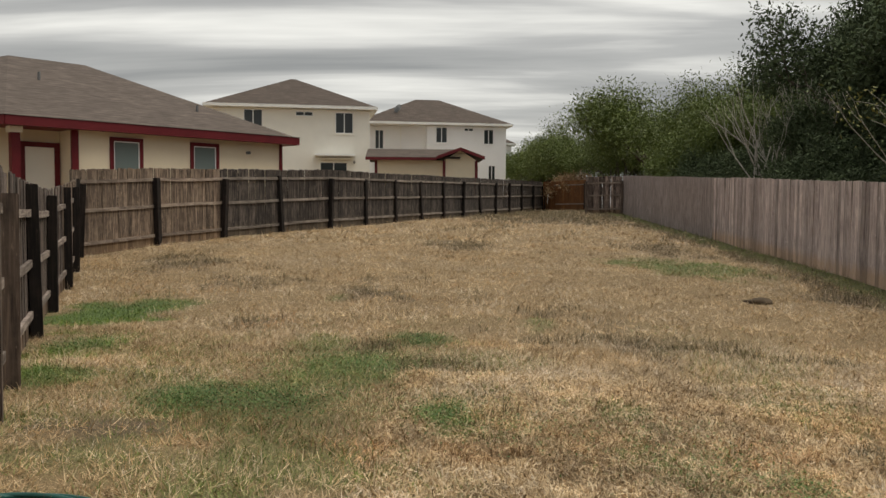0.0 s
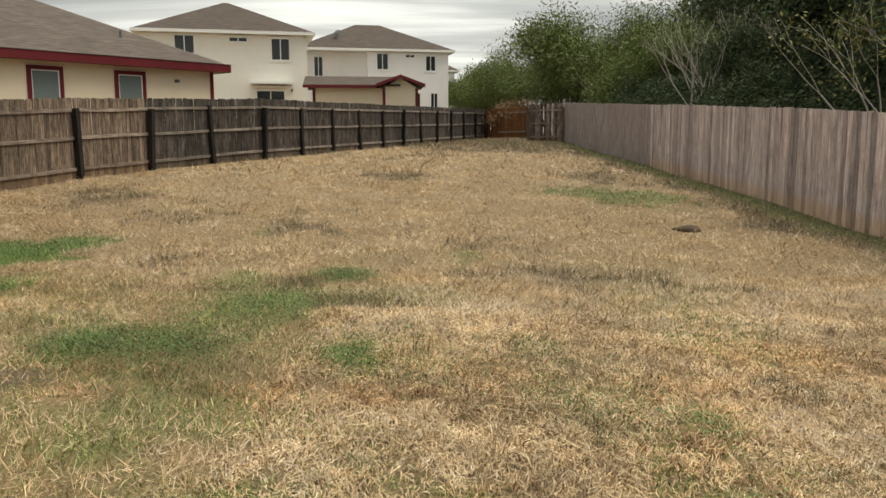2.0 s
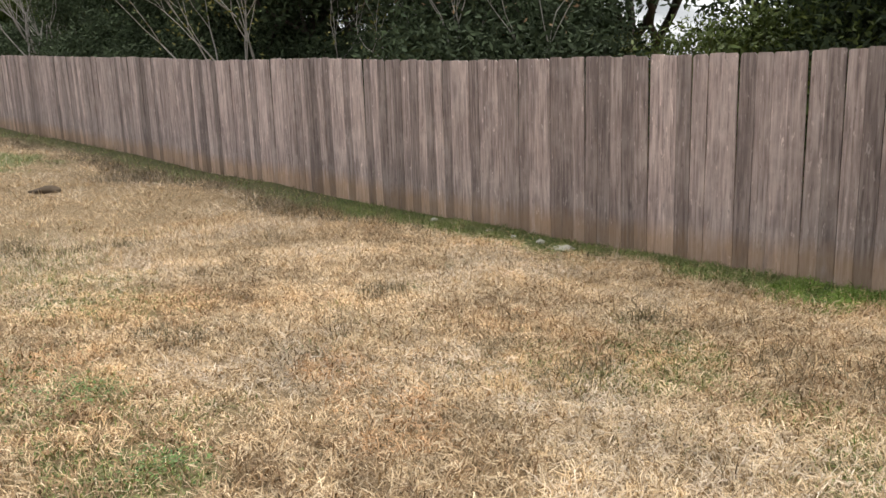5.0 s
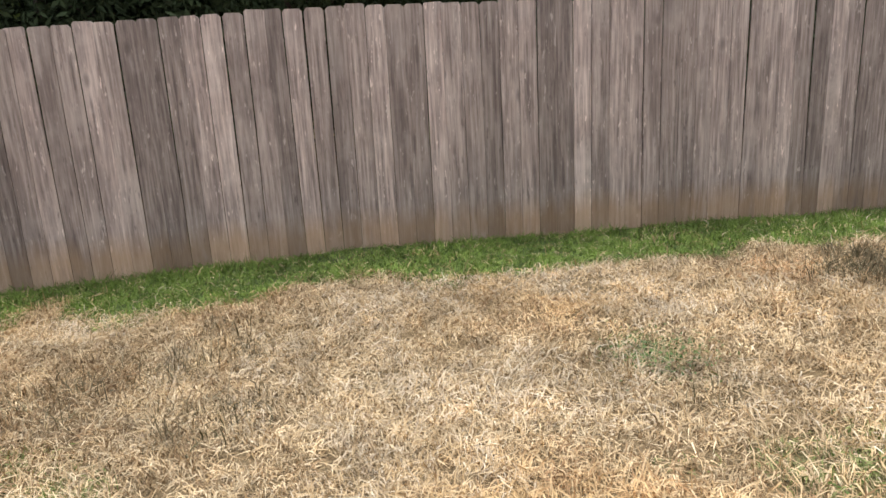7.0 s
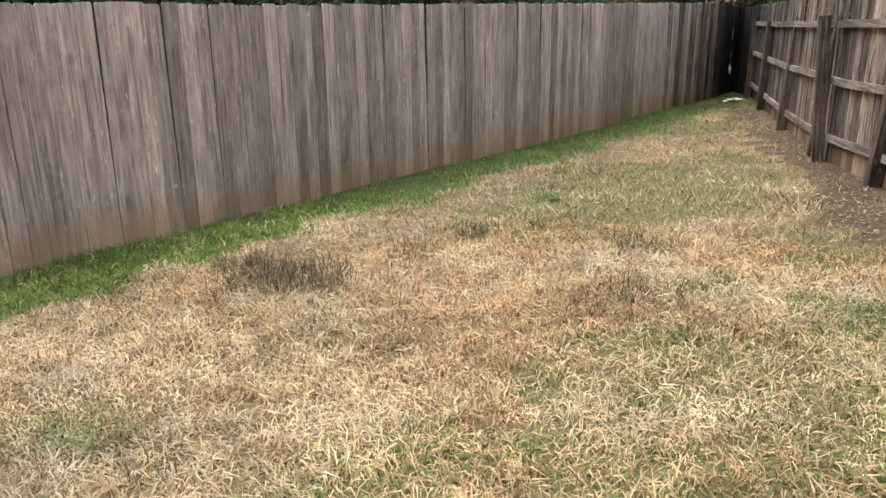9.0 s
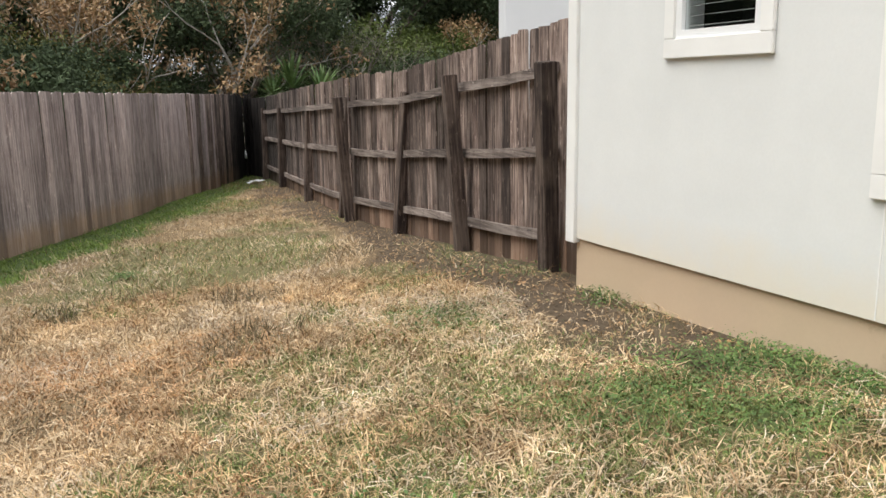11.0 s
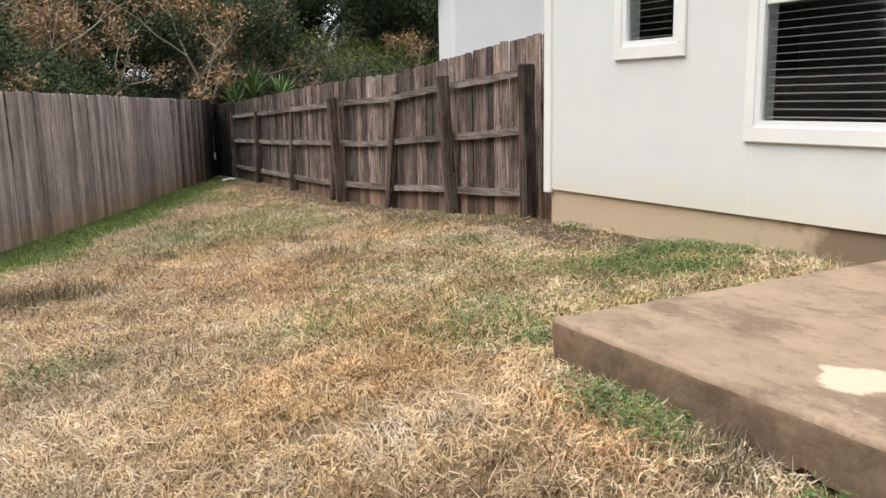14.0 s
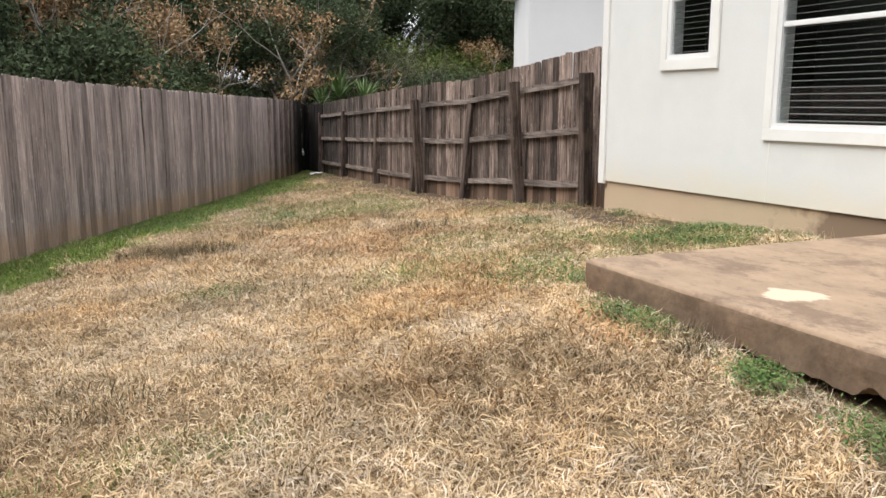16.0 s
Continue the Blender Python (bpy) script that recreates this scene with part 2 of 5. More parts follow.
SIDING = splashed("ivory_painted_siding", (0.77, 0.78, 0.765), (0.74, 0.66, 0.52))
FOUNDATION = splashed("tan_foundation_concrete", (0.60, 0.46, 0.32), (0.5, 0.4, 0.3), dark_zone=(0.17, 0.115, 0.08))
TRIM_WHITE = plain("white_painted_trim", (0.85, 0.845, 0.82), 0.5, 0.05, 3, 0.05, 80)
VINYL = plain("white_vinyl", (0.82, 0.83, 0.83), 0.35, 0.04, 3, 0.02, 80)
def patio_concrete(name, colour, stain, pale):
    """Worn slab: drawn-out dark stains and one splash of dried mortar."""
    n = Nodes(name, 0.75)
    v = n.coords((1, 1.5, 1), shift=False)
    big, small, crumb = n.noise(v, 2.6, 7, 0.72), n.noise(v, 50, 3, 0.6), n.noise(v, 9, 6, 0.7)
    col = n.ramp(big, [(0.3, tuple(c * 0.72 for c in colour)), (0.5, colour), (0.68, tuple(c * 1.22 for c in colour))])
    col = n.mix(n.rng(small, 0.35, 0.75, 0.0, 0.3), col, tuple(c * 0.7 for c in colour))
    col = n.mix(n.rng(n.noise(v, 1.6, 9, 0.78), 0.5, 0.6, 0.0, 0.7), col, stain)
    col = n.mix(n.rng(crumb, 0.56, 0.66, 0.0, 0.45), col, stain)
    c = n.node("ShaderNodeTexCoord")
    far = n.node("ShaderNodeVectorMath")
    far.operation = "DISTANCE"
    far.inputs[1].default_value = (1.13, 0.378, 0.54)
    n.link(c.outputs["Object"], far.inputs[0])
    ragged = n.node("ShaderNodeMath")
    ragged.operation = "MULTIPLY_ADD"
    ragged.inputs[1].default_value = 0.22
    n.link(n.noise(v, 6, 5, 0.6), ragged.inputs[0])
    n.link(far.outputs["Value"], ragged.inputs[2])
    col = n.mix(n.rng(ragged.outputs[0], 0.225, 0.25, 0.9, 0.0), col, pale)
    return n.finish(col, small, 0.3, 0.003)


PATIO_TOP = patio_concrete("stained_patio_concrete", (0.345, 0.247, 0.168), (0.15, 0.10, 0.072), (0.63, 0.50, 0.38))
# darker stained concrete for the sides of the slab
PATIO_EDGE = plain("dark_stained_concrete", (0.23, 0.16, 0.11), 0.95, 0.4, 7.0, 1.0, 38, stain=(0.13, 0.088, 0.058))
CREAM = plain("cream_painted_wall", (0.80, 0.70, 0.54), 0.75, 0.07, 0.8, 0.1, 30)
CREAM_LIGHT = plain("pale_cream_wall", (0.84, 0.815, 0.745), 0.75, 0.05, 0.8, 0.1, 30)
WHITE_WALL = plain("white_painted_wall", (0.86, 0.86, 0.87), 0.7, 0.04, 0.8, 0.1, 30)
RED_PAINT = plain("dark_red_paint", (0.13, 0.011, 0.016), 0.5, 0.2, 2, 0.1, 40)
ROOF_BROWN = shingle("brown_asphalt_shingle", (0.105, 0.083, 0.072))
ROOF_DARK = shingle("dark_brown_shingle", (0.085, 0.065, 0.055))
# near-black colour that stands in for the unlit interior
ROOM_SHADE = plain("dark_room", (0.02, 0.02, 0.02), 0.9)
BLIND = plain("gray_blind_slat", (0.22, 0.215, 0.21), 0.5, 0.1)
HOSE = plain("teal_hose_rubber", (0.02, 0.085, 0.075), 0.35, 0.25, 5, 0.05, 40)
PAPER = plain("white_litter", (0.75, 0.76, 0.78), 0.6)
STONE = plain("pale_limestone", (0.52, 0.49, 0.42), 0.9, 0.2, 9, 0.4, 50)
MUD = plain("dark_soil", (0.085, 0.06, 0.038), 0.95, 0.35, 9, 0.6, 50)
METAL = plain("gray_metal", (0.14, 0.14, 0.14), 0.6, 0.1)
BARK = plain("brown_bark", (0.10, 0.08, 0.065), 0.95, 0.35, 6, 0.6, 25)
BARK_PALE = plain("pale_gray_bark", (0.40, 0.37, 0.33), 0.9, 0.2, 6, 0.4, 25)

glass = Nodes("window_glass", 0.03)
glass.bsdf.inputs["Base Color"].default_value = (0.9, 0.95, 0.95, 1)
glass.bsdf.inputs["Transmission Weight"].default_value = 1.0
glass.bsdf.inputs["IOR"].default_value = 1.45
GLASS = glass.mat

DRY = foliage("dry_straw_grass", [(0.40, 0.275, 0.14), (0.58, 0.425, 0.25), (0.70, 0.545, 0.36), (0.47, 0.325, 0.175), (0.76, 0.615, 0.425), (0.25, 0.165, 0.085)], tint=(0.62, 0.40, 0.19))
PALE = foliage("bleached_straw_grass", [(0.60, 0.47, 0.335), (0.70, 0.58, 0.44), (0.52, 0.39, 0.27), (0.76, 0.66, 0.52)])
RUST = foliage("brown_dead_grass", [(0.26, 0.165, 0.085), (0.36, 0.23, 0.12), (0.17, 0.11, 0.06), (0.42, 0.30, 0.17)], tint=(0.40, 0.21, 0.09))
GREEN = foliage("green_grass", [(0.09, 0.135, 0.03), (0.18, 0.235, 0.06), (0.30, 0.315, 0.12), (0.13, 0.175, 0.05), (0.46, 0.39, 0.21)])
LUSH = foliage("fresh_green_grass", [(0.10, 0.165, 0.025), (0.17, 0.255, 0.045), (0.27, 0.35, 0.085), (0.13, 0.20, 0.035)])
ORANGE = foliage("orange_tan_grass", [(0.40, 0.23, 0.11), (0.62, 0.37, 0.19), (0.72, 0.48, 0.28), (0.48, 0.27, 0.12), (0.30, 0.17, 0.08)])
DEAD = foliage("gray_dead_weed", [(0.10, 0.08, 0.045), (0.20, 0.155, 0.09), (0.34, 0.27, 0.17), (0.12, 0.115, 0.055), (0.16, 0.12, 0.075)])
WEED = foliage("broad_green_weed", [(0.045, 0.088, 0.024), (0.085, 0.15, 0.036), (0.145, 0.215, 0.06), (0.065, 0.115, 0.032)])
LEAF_DARK = foliage("dark_oak_leaf", [(0.037, 0.052, 0.025), (0.06, 0.083, 0.039), (0.08, 0.108, 0.05), (0.045, 0.065, 0.034)], rough=0.9)
LEAF_GREEN = foliage("feathery_green_leaf", [(0.06, 0.088, 0.018), (0.105, 0.14, 0.03), (0.145, 0.18, 0.045), (0.08, 0.112, 0.024)])
LEAF_YELLOW = foliage("yellowing_leaf", [(0.16, 0.15, 0.035), (0.22, 0.20, 0.05), (0.11, 0.13, 0.035), (0.07, 0.10, 0.03)])
LEAF_ORANGE = foliage("orange_brown_leaf", [(0.30, 0.18, 0.085), (0.40, 0.26, 0.14), (0.24, 0.14, 0.07), (0.33, 0.24, 0.11)])
LEAF_YUCCA = foliage("yucca_blade", [(0.10, 0.17, 0.06), (0.18, 0.26, 0.10), (0.13, 0.20, 0.07)])
TWIG = foliage("gray_twig", [(0.16, 0.13, 0.11), (0.24, 0.20, 0.17), (0.11, 0.09, 0.08)])

gm = Nodes("lawn_soil", 0.95)
attr = gm.node("ShaderNodeVertexColor")
attr.layer_name = "cover"
split = gm.node("ShaderNodeSeparateColor")
gm.link(attr.outputs[0], split.inputs[0])
gv = gm.coords(shift=False)
g_big, g_mid, g_fine = gm.noise(gv, 0.7, 5, 0.65), gm.noise(gv, 6, 5, 0.7), gm.noise(gv, 55, 4, 0.7)
gcol = gm.ramp(g_fine, [(0.32, (0.045, 0.031, 0.019)), (0.5, (0.20, 0.14, 0.077)), (0.7, (0.46, 0.335, 0.195))])
gcol = gm.mix(gm.rng(g_big, 0.4, 0.7, 0, 0.5), gcol, (0.30, 0.21, 0.115))
gcol = gm.mix(gm.rng(g_mid, 0.45, 0.75, 0, 0.5), gcol, (0.20, 0.15, 0.08))
ggreen = gm.ramp(g_fine, [(0.25, (0.035, 0.055, 0.018)), (0.6, (0.10, 0.15, 0.045)), (0.8, (0.19, 0.22, 0.09))])
gcol = gm.mix(split.outputs[0], gcol, ggreen)
# dark mix for dead weeds and for the shade painted along the right fence
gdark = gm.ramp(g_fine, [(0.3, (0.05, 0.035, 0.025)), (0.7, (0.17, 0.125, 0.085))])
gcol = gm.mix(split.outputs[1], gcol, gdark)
gdirt = gm.ramp(g_mid, [(0.3, (0.05, 0.037, 0.025)), (0.7, (0.125, 0.09, 0.062))])
gcol = gm.mix(split.outputs[2], gcol, gdirt)
GROUND = gm.finish(gcol, g_fine, 0.8, 0.03)

# ---- plan ----
RIGHT_Y = (-18, -9, -5, -2, 0, 2.5, 5, 7, 10, 12.2, 15, 18.4, 40, 52)
RIGHT_Z = (-0.38, -0.27, -0.20, -0.13, -0.115, -0.165, -0.14, -0.08, 0.05, 0.12, 0.26, 0.42, 1.33, 1.5)
LEFT_Y = (-17.5, -7.9, -4.85, -1.8, 3, 8.4, 11, 16.7, 19, 25.7, 51.7)
LEFT_X = (6.9, 2.55, 1.2, -0.25, -2.8, -4.7, -5.8, -8.4, -7.6, -4.65, 4.2)
LEFT_Z = (-0.38, 0.0, 0.26, 0.36, 0.33, 0.2, 0.17, 0.5, 0.63, 0.91, 1.4)


def ground_z(x, y):
    """The lawn falls from the house and the left fence to the right fence, and rises away from the house."""
    x, y = np.asarray(x, float), np.asarray(y, float)
    xl = np.interp(y, LEFT_Y, LEFT_X)
    s = np.clip((x - xl) / np.maximum(7 - xl, 0.5), -0.2, 1.1)
    s = np.sign(s) * np.abs(s) ** 1.2
    a, b = np.interp(y, LEFT_Y, LEFT_Z), np.interp(y, RIGHT_Y, RIGHT_Z)
    return a + (b - a) * s + 0.1 * np.exp(-((x - 1.6) ** 2 + (y - 0.2) ** 2) / 2)


def gz(x, y):
    return float(ground_z(x, y))


def vnoise(x, y, size, seed):
    """Smooth value noise from 0 to 1 with cells of that size."""
    x, y = np.asarray(x) / size, np.asarray(y) / size
    xi, yi = np.floor(x).astype(np.int64), np.floor(y).astype(np.int64)
    fx, fy = x - xi, y - yi
    fx, fy = fx * fx * (3 - 2 * fx), fy * fy * (3 - 2 * fy)

    def h(a, b):
        k = (a * 374761393 + b * 668265263 + seed * 1442695041) & 0x7FFFFFFF
        k = ((k ^ (k >> 13)) * 1274126177) & 0x7FFFFFFF
        return ((k ^ (k >> 16)) & 0xFFFF) / 65535.0

    return (h(xi, yi) * (1 - fx) + h(xi + 1, yi) * fx) * (1 - fy) + (h(xi, yi + 1) * (1 - fx) + h(xi + 1, yi + 1) * fx) * fy


# each patch of the lawn: x, y, half width, half length, strength
GREEN_FRONT = [(-4.8, 10.2, 0.8, 1.5, 1.0), (-3.8, 7.7, 0.4, 0.7, 1.0), (-1.1, 7.0, 0.6, 0.9, 0.55), (-0.6, 8.6, 0.35, 0.5, 0.7), (-1.5, 5.6, 0.55, 0.6, 0.42), (-2.0, 5.5, 0.3, 0.5, 0.5), (-0.2, 5.4, 0.2, 0.4, 0.5),
               (1.0, 5.0, 0.16, 0.2, 0.6), (-1.7, 8.4, 0.35, 0.55, 0.6), (-2.1, 12.2, 0.15, 0.4, 0.6), (0.8, 10.1, 0.2, 0.5, 0.5), (4.0, 17.3, 1.3, 1.0, 0.85), (4.8, 16.1, 1.1, 1.1, 0.7), (-0.8, 5.9, 0.6, 0.75, 0.22), (0.3, 5.7, 0.5, 0.7, 0.2),
               (-3.4, 6.1, 0.4, 0.4, 0.9)]
GREEN_MIDDLE = [(1.7, 4.2, 0.16, 0.22, 0.8), (1.6, 3.1, 0.16, 0.18, 0.55), (1.1, 4.8, 0.3, 0.35, 0.55), (1.1, 5.7, 0.25, 0.4, 0.5), (1.3, 3.7, 0.22, 0.22, 0.5), (1.4, 3.3, 0.2, 0.2, 0.5), (1.6, -0.2, 0.12, 0.25, 0.7), (4.0, -1.2, 0.4, 0.2, 0.4)]
GREEN_HOUSE = [(2.7, -4.0, 0.25, 0.35, 0.65), (1.9, -3.8, 0.35, 0.4, 0.7), (2.6, -3.2, 0.16, 0.2, 0.65), (2.9, -2.5, 0.16, 0.16, 0.6), (2.5, -5.2, 0.25, 0.4, 0.5), (2.5, -2.0, 0.25, 0.18, 0.5), (2.1, -2.8, 0.3, 0.3, 0.45), (5.9, -5.4, 0.25, 0.33, 0.7),
               (4.85, -6.05, 0.15, 0.22, 1.0), (2.8, -1.6, 0.5, 0.45, 0.5), (3.0, -1.4, 0.3, 0.3, 0.4), (1.8, -1.6, 0.35, 0.5, 0.65), (0.5, -2.5, 0.55, 0.45, 0.85), (2.3, -4.9, 0.35, 0.55, 0.5), (1.2, -2.0, 0.5, 0.5, 0.55), (2.0, -2.7, 0.8, 1.2, 0.45)]
GREEN_PATCHES = GREEN_FRONT + GREEN_MIDDLE + GREEN_HOUSE
DARK_PATCHES = [(-5.9, 15.9, 0.8, 1.5, 0.65), (-1.8, 13.1, 0.25, 1.1, 0.7), (-1.2, 12.6, 0.3, 0.65, 0.7), (-0.4, 20.5, 0.85, 1.2, 0.65), (1.2, 11.4, 0.3, 0.65, 0.45), (-3.7, 13.6, 0.85, 0.75, 0.4), (3.9, 36.0, 3.4, 5.0, 1.0), (0.8, 38.0, 3.0, 4.0, 0.9), (2.8, 43.0, 3.6, 4.5, 1.0),
                (0.8, 28.0, 0.8, 1.7, 0.5), (4.5, 21.0, 0.9, 1.6, 0.55), (6.3, 8.3, 0.6, 0.9, 0.4), (4.9, 3.1, 0.35, 0.25, 0.6), (2.5, 4.9, 0.2, 0.25, 0.35), (4.1, 4.8, 0.18, 0.18, 0.4), (4.9, -3.0, 0.38, 0.35, 0.55), (5.4, -3.2, 0.25, 0.22, 0.6),
                (3.0, -3.5, 0.15, 0.28, 0.45), (4.6, -3.8, 0.2, 0.18, 0.5), (3.3, -4.6, 0.23, 0.26, 0.35), (1.4, 0.4, 0.12, 0.3, 0.8)]
DIRT_PATCHES = [(-2.2, 4.6, 0.4, 0.3, 0.85), (6.4, -16.0, 1.2, 1.8, 1.0), (1.1, -3.4, 0.5, 0.5, 0.8), (1.8, -5.2, 0.2, 0.45, 0.8), (6.75, -0.25, 0.2, 0.55, 0.95)]
RUST_PATCHES = [(-1.0, 4.5, 0.4, 0.4, 0.9), (-2.5, 9.8, 0.4, 0.8, 0.7), (1.6, 4.8, 0.35, 0.45, 0.4), (3.7, -3.0, 0.6, 0.45, 0.65), (5.2, -2.5, 0.35, 0.3, 0.7), (3.3, -2.7, 0.3, 0.3, 0.6), (3.2, -3.4, 0.4, 0.5, 0.7), (1.85, 0.1, 0.25, 0.25, 0.6),
                (1.75, 0.5, 0.2, 0.2, 0.7), (2.5, 2.9, 0.3, 0.35, 0.7), (2.9, 3.6, 0.25, 0.3, 0.6), (-4.6, 12.6, 0.8, 1.0, 0.5)]


def blots(x, y, patches, seed):
    w = 0.5 * vnoise(x, y, 0.5, seed) + 0.3 * vnoise(x, y, 0.2, seed + 50) + 0.2 * vnoise(x, y, 0.09, seed + 51) - 0.5
    out = np.zeros(np.shape(x))
    for px, py, rx, ry, k in patches:
        d = ((x - px) / rx) ** 2 + ((y - py) / ry) ** 2
        out = np.maximum(out, k * np.clip(1.1 - 0.8 * d + 4.0 * w, 0, 1) * np.clip((2.7 - d) / 1.3, 0, 1))
    return out


def cover(x, y):
    """How green, how dark with dead weeds and painted fence shade, and how bare the lawn is."""
    x, y = np.asarray(x, float), np.asarray(y, float)
    n1, n2 = vnoise(x, y, 1.3, 11), vnoise(x, y, 0.4, 12)
    near = np.clip((9 - y) / 6, 0, 1)
    green = np.maximum(blots(x, y, GREEN_PATCHES, 3), np.clip((n1 + 0.6 * n2 - np.where(y < -0.5, 0.78, 0.95)) * 2.0, 0, 0.42) * near + np.clip((n1 + 0.7 * n2 - 0.8) * 1.2, 0, 0.16) * np.clip((4.2 - x) / 2, 0, 1) * np.clip((y - 1) / 2, 0, 1) * np.clip((11 - y) / 3, 0, 1))
    strip = np.clip((x - np.where(y < 2, 5.8, 6.15) + 0.5 * (n2 - 0.5)) / 0.3, 0, 1) * (x < 7.3)
    green = np.maximum(green, strip * np.where(y < 9, 0.95, 0.7))
    dark = np.maximum(blots(x, y, DARK_PATCHES, 5), np.clip((vnoise(x, y, 0.9, 21) + 0.5 * vnoise(x, y, 0.3, 22) - 1.08) * 2, 0, 0.6) * np.where(y < 7, 0.45, 1.0))
    # shade along the right fence, painted into the dark cover of the lawn
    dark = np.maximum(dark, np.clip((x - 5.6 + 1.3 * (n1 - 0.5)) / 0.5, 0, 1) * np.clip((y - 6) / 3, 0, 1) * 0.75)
    line = x - np.interp(y, LEFT_Y, LEFT_X)
    edge = (line < 0.75 + 0.7 * (n2 - 0.4)) & (y < -2.6) & (y > -18)
    dirt = np.maximum(blots(x, y, DIRT_PATCHES, 7), np.where(edge, 0.9, 0.0))
    green = np.where((edge) & (line < 0.35) & (y < -6) & (n1 > 0.5), 0.6, green)
    return np.clip(green, 0, 1), np.clip(dark * (1 - green), 0, 1), np.clip(dirt * (1 - 0.6 * green), 0, 1)


# ---- mesh helpers ----
def mesh_of(name, verts, faces, material, smooth=False):
    me = bpy.data.meshes.new(name)
    me.from_pydata(verts, [], faces)
    me.materials.append(material)
    if smooth:
        for p in me.polygons:
            p.use_smooth = True
    me.update()
    return me


def bm_mesh(name, bm, material, smooth=False):
    me = bpy.data.meshes.new(name)
    bm.to_mesh(me)
    bm.free()
    me.materials.append(material)
    if smooth:
        for p in me.polygons:
            p.use_smooth = True
    return me


def part(name, bm, material, parent, label=""):
    ob = new(name, bm_mesh(name, bm, material) if isinstance(bm, bmesh.types.BMesh) else bm)
    ob.parent = parent
    return tagged(ob, label)


def add_box(bm, x0, y0, z0, x1, y1, z1, m=None, bevel=0.0):
    r = bmesh.ops.create_cube(bm, size=1)
    for v in r["verts"]:
        v.co = Vector(((x0 + x1) / 2 + v.co.x * (x1 - x0), (y0 + y1) / 2 + v.co.y * (y1 - y0), (z0 + z1) / 2 + v.co.z * (z1 - z0)))
    if bevel:
        edges = list({e for v in r["verts"] for e in v.link_edges})
        out = bmesh.ops.bevel(bm, geom=edges, offset=bevel, segments=2, affect="EDGES")
    if m is not None:
        bmesh.ops.transform(bm, matrix=m, verts=bm.verts if bevel else r["verts"])
    return bm


def boxed(*a, m=None, bevel=0.0):
    return add_box(bmesh.new(), *a, m=m, bevel=bevel)


def thing(name, m, label, category, group="", kind=""):
    ob = new(name)
    ob.empty_display_size = 0.1
    ob.matrix_world = m
    return tagged(ob, label, category, group, kind)


def tri_cloud(name, verts, faces_n, material):
    """One mesh from an (n, k, 3) array of k-cornered leaves."""
    n, k = verts.shape[:2]
    me = bpy.data.meshes.new(name)
    me.vertices.add(n * k)
    me.vertices.foreach_set("co", verts.reshape(-1).astype(np.float32))
    if k == 5:
        loops = (np.arange(n)[:, None] * 5 + np.array([0, 1, 3, 2, 2, 3, 4])[None]).reshape(-1)
        starts = (np.arange(n)[:, None] * 7 + np.array([0, 4])[None]).reshape(-1)
        totals = np.tile([4, 3], n)
    else:
        loops = np.arange(n * k)
        starts = np.arange(n) * k
        totals = np.full(n, k)
    me.loops.add(len(loops))
    me.loops.foreach_set("vertex_index", loops.astype(np.int32))
    me.polygons.add(len(starts))
    me.polygons.foreach_set("loop_start", starts.astype(np.int32))
    me.polygons.foreach_set("loop_total", totals.astype(np.int32))
    me.materials.append(material)
    me.update(calc_edges=True)
    return me


# ---- ground ----
def spaced(a, b, step, far):
    core = np.arange(a, b + 1e-6, step)
    out = np.array([1.0, 3.0, 8.0, 20.0, 60.0, 150.0, far])
    return np.concatenate([a - out[::-1], core, b + out])


gx, gy = spaced(-9.0, 8.0, 0.16, 900.0), spaced(-19.0, 54.0, 0.2, 900.0)
GX, GY = np.meshgrid(gx, gy)
GZ = ground_z(GX, GY)
inside = (GX > -8.5) & (GX < 7.6)
GZ = GZ + np.where(inside, (vnoise(GX, GY, 0.6, 31) - 0.5) * 0.035 + (vnoise(GX, GY, 2.2, 32) - 0.5) * 0.05, 0)
ny, nx = GX.shape
gverts = np.stack([GX, GY, GZ], -1).reshape(-1, 3)
idx = np.arange(nx * ny).reshape(ny, nx)
gfaces = np.stack([idx[:-1, :-1], idx[:-1, 1:], idx[1:, 1:], idx[1:, :-1]], -1).reshape(-1, 4)
gmesh = bpy.data.meshes.new("ground")
gmesh.from_pydata(gverts.tolist(), [], gfaces.tolist())
gmesh.materials.append(GROUND)
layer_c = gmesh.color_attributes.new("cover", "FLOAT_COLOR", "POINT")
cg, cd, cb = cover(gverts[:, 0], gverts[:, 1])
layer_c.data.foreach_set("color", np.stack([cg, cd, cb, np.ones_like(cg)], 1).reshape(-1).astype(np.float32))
for p in gmesh.polygons:
    p.use_smooth = True
tagged(new("ground", gmesh), "dry tan lawn with green patches and bare soil", "lawn", kind="structure")

# ---- own house ----
WALL_A = math.atan2(0.88, -0.47)
HOUSE = pose(1.10, -4.41, 0.0, 0, 0, math.degrees(WALL_A))
# local x runs along the wall from the corner, local y points into the house, z up
SILL_Z = 0.61
WIN = [(0.95, 1.49, 1.795, 2.75), (2.205, 4.385, 1.213, 2.75)]


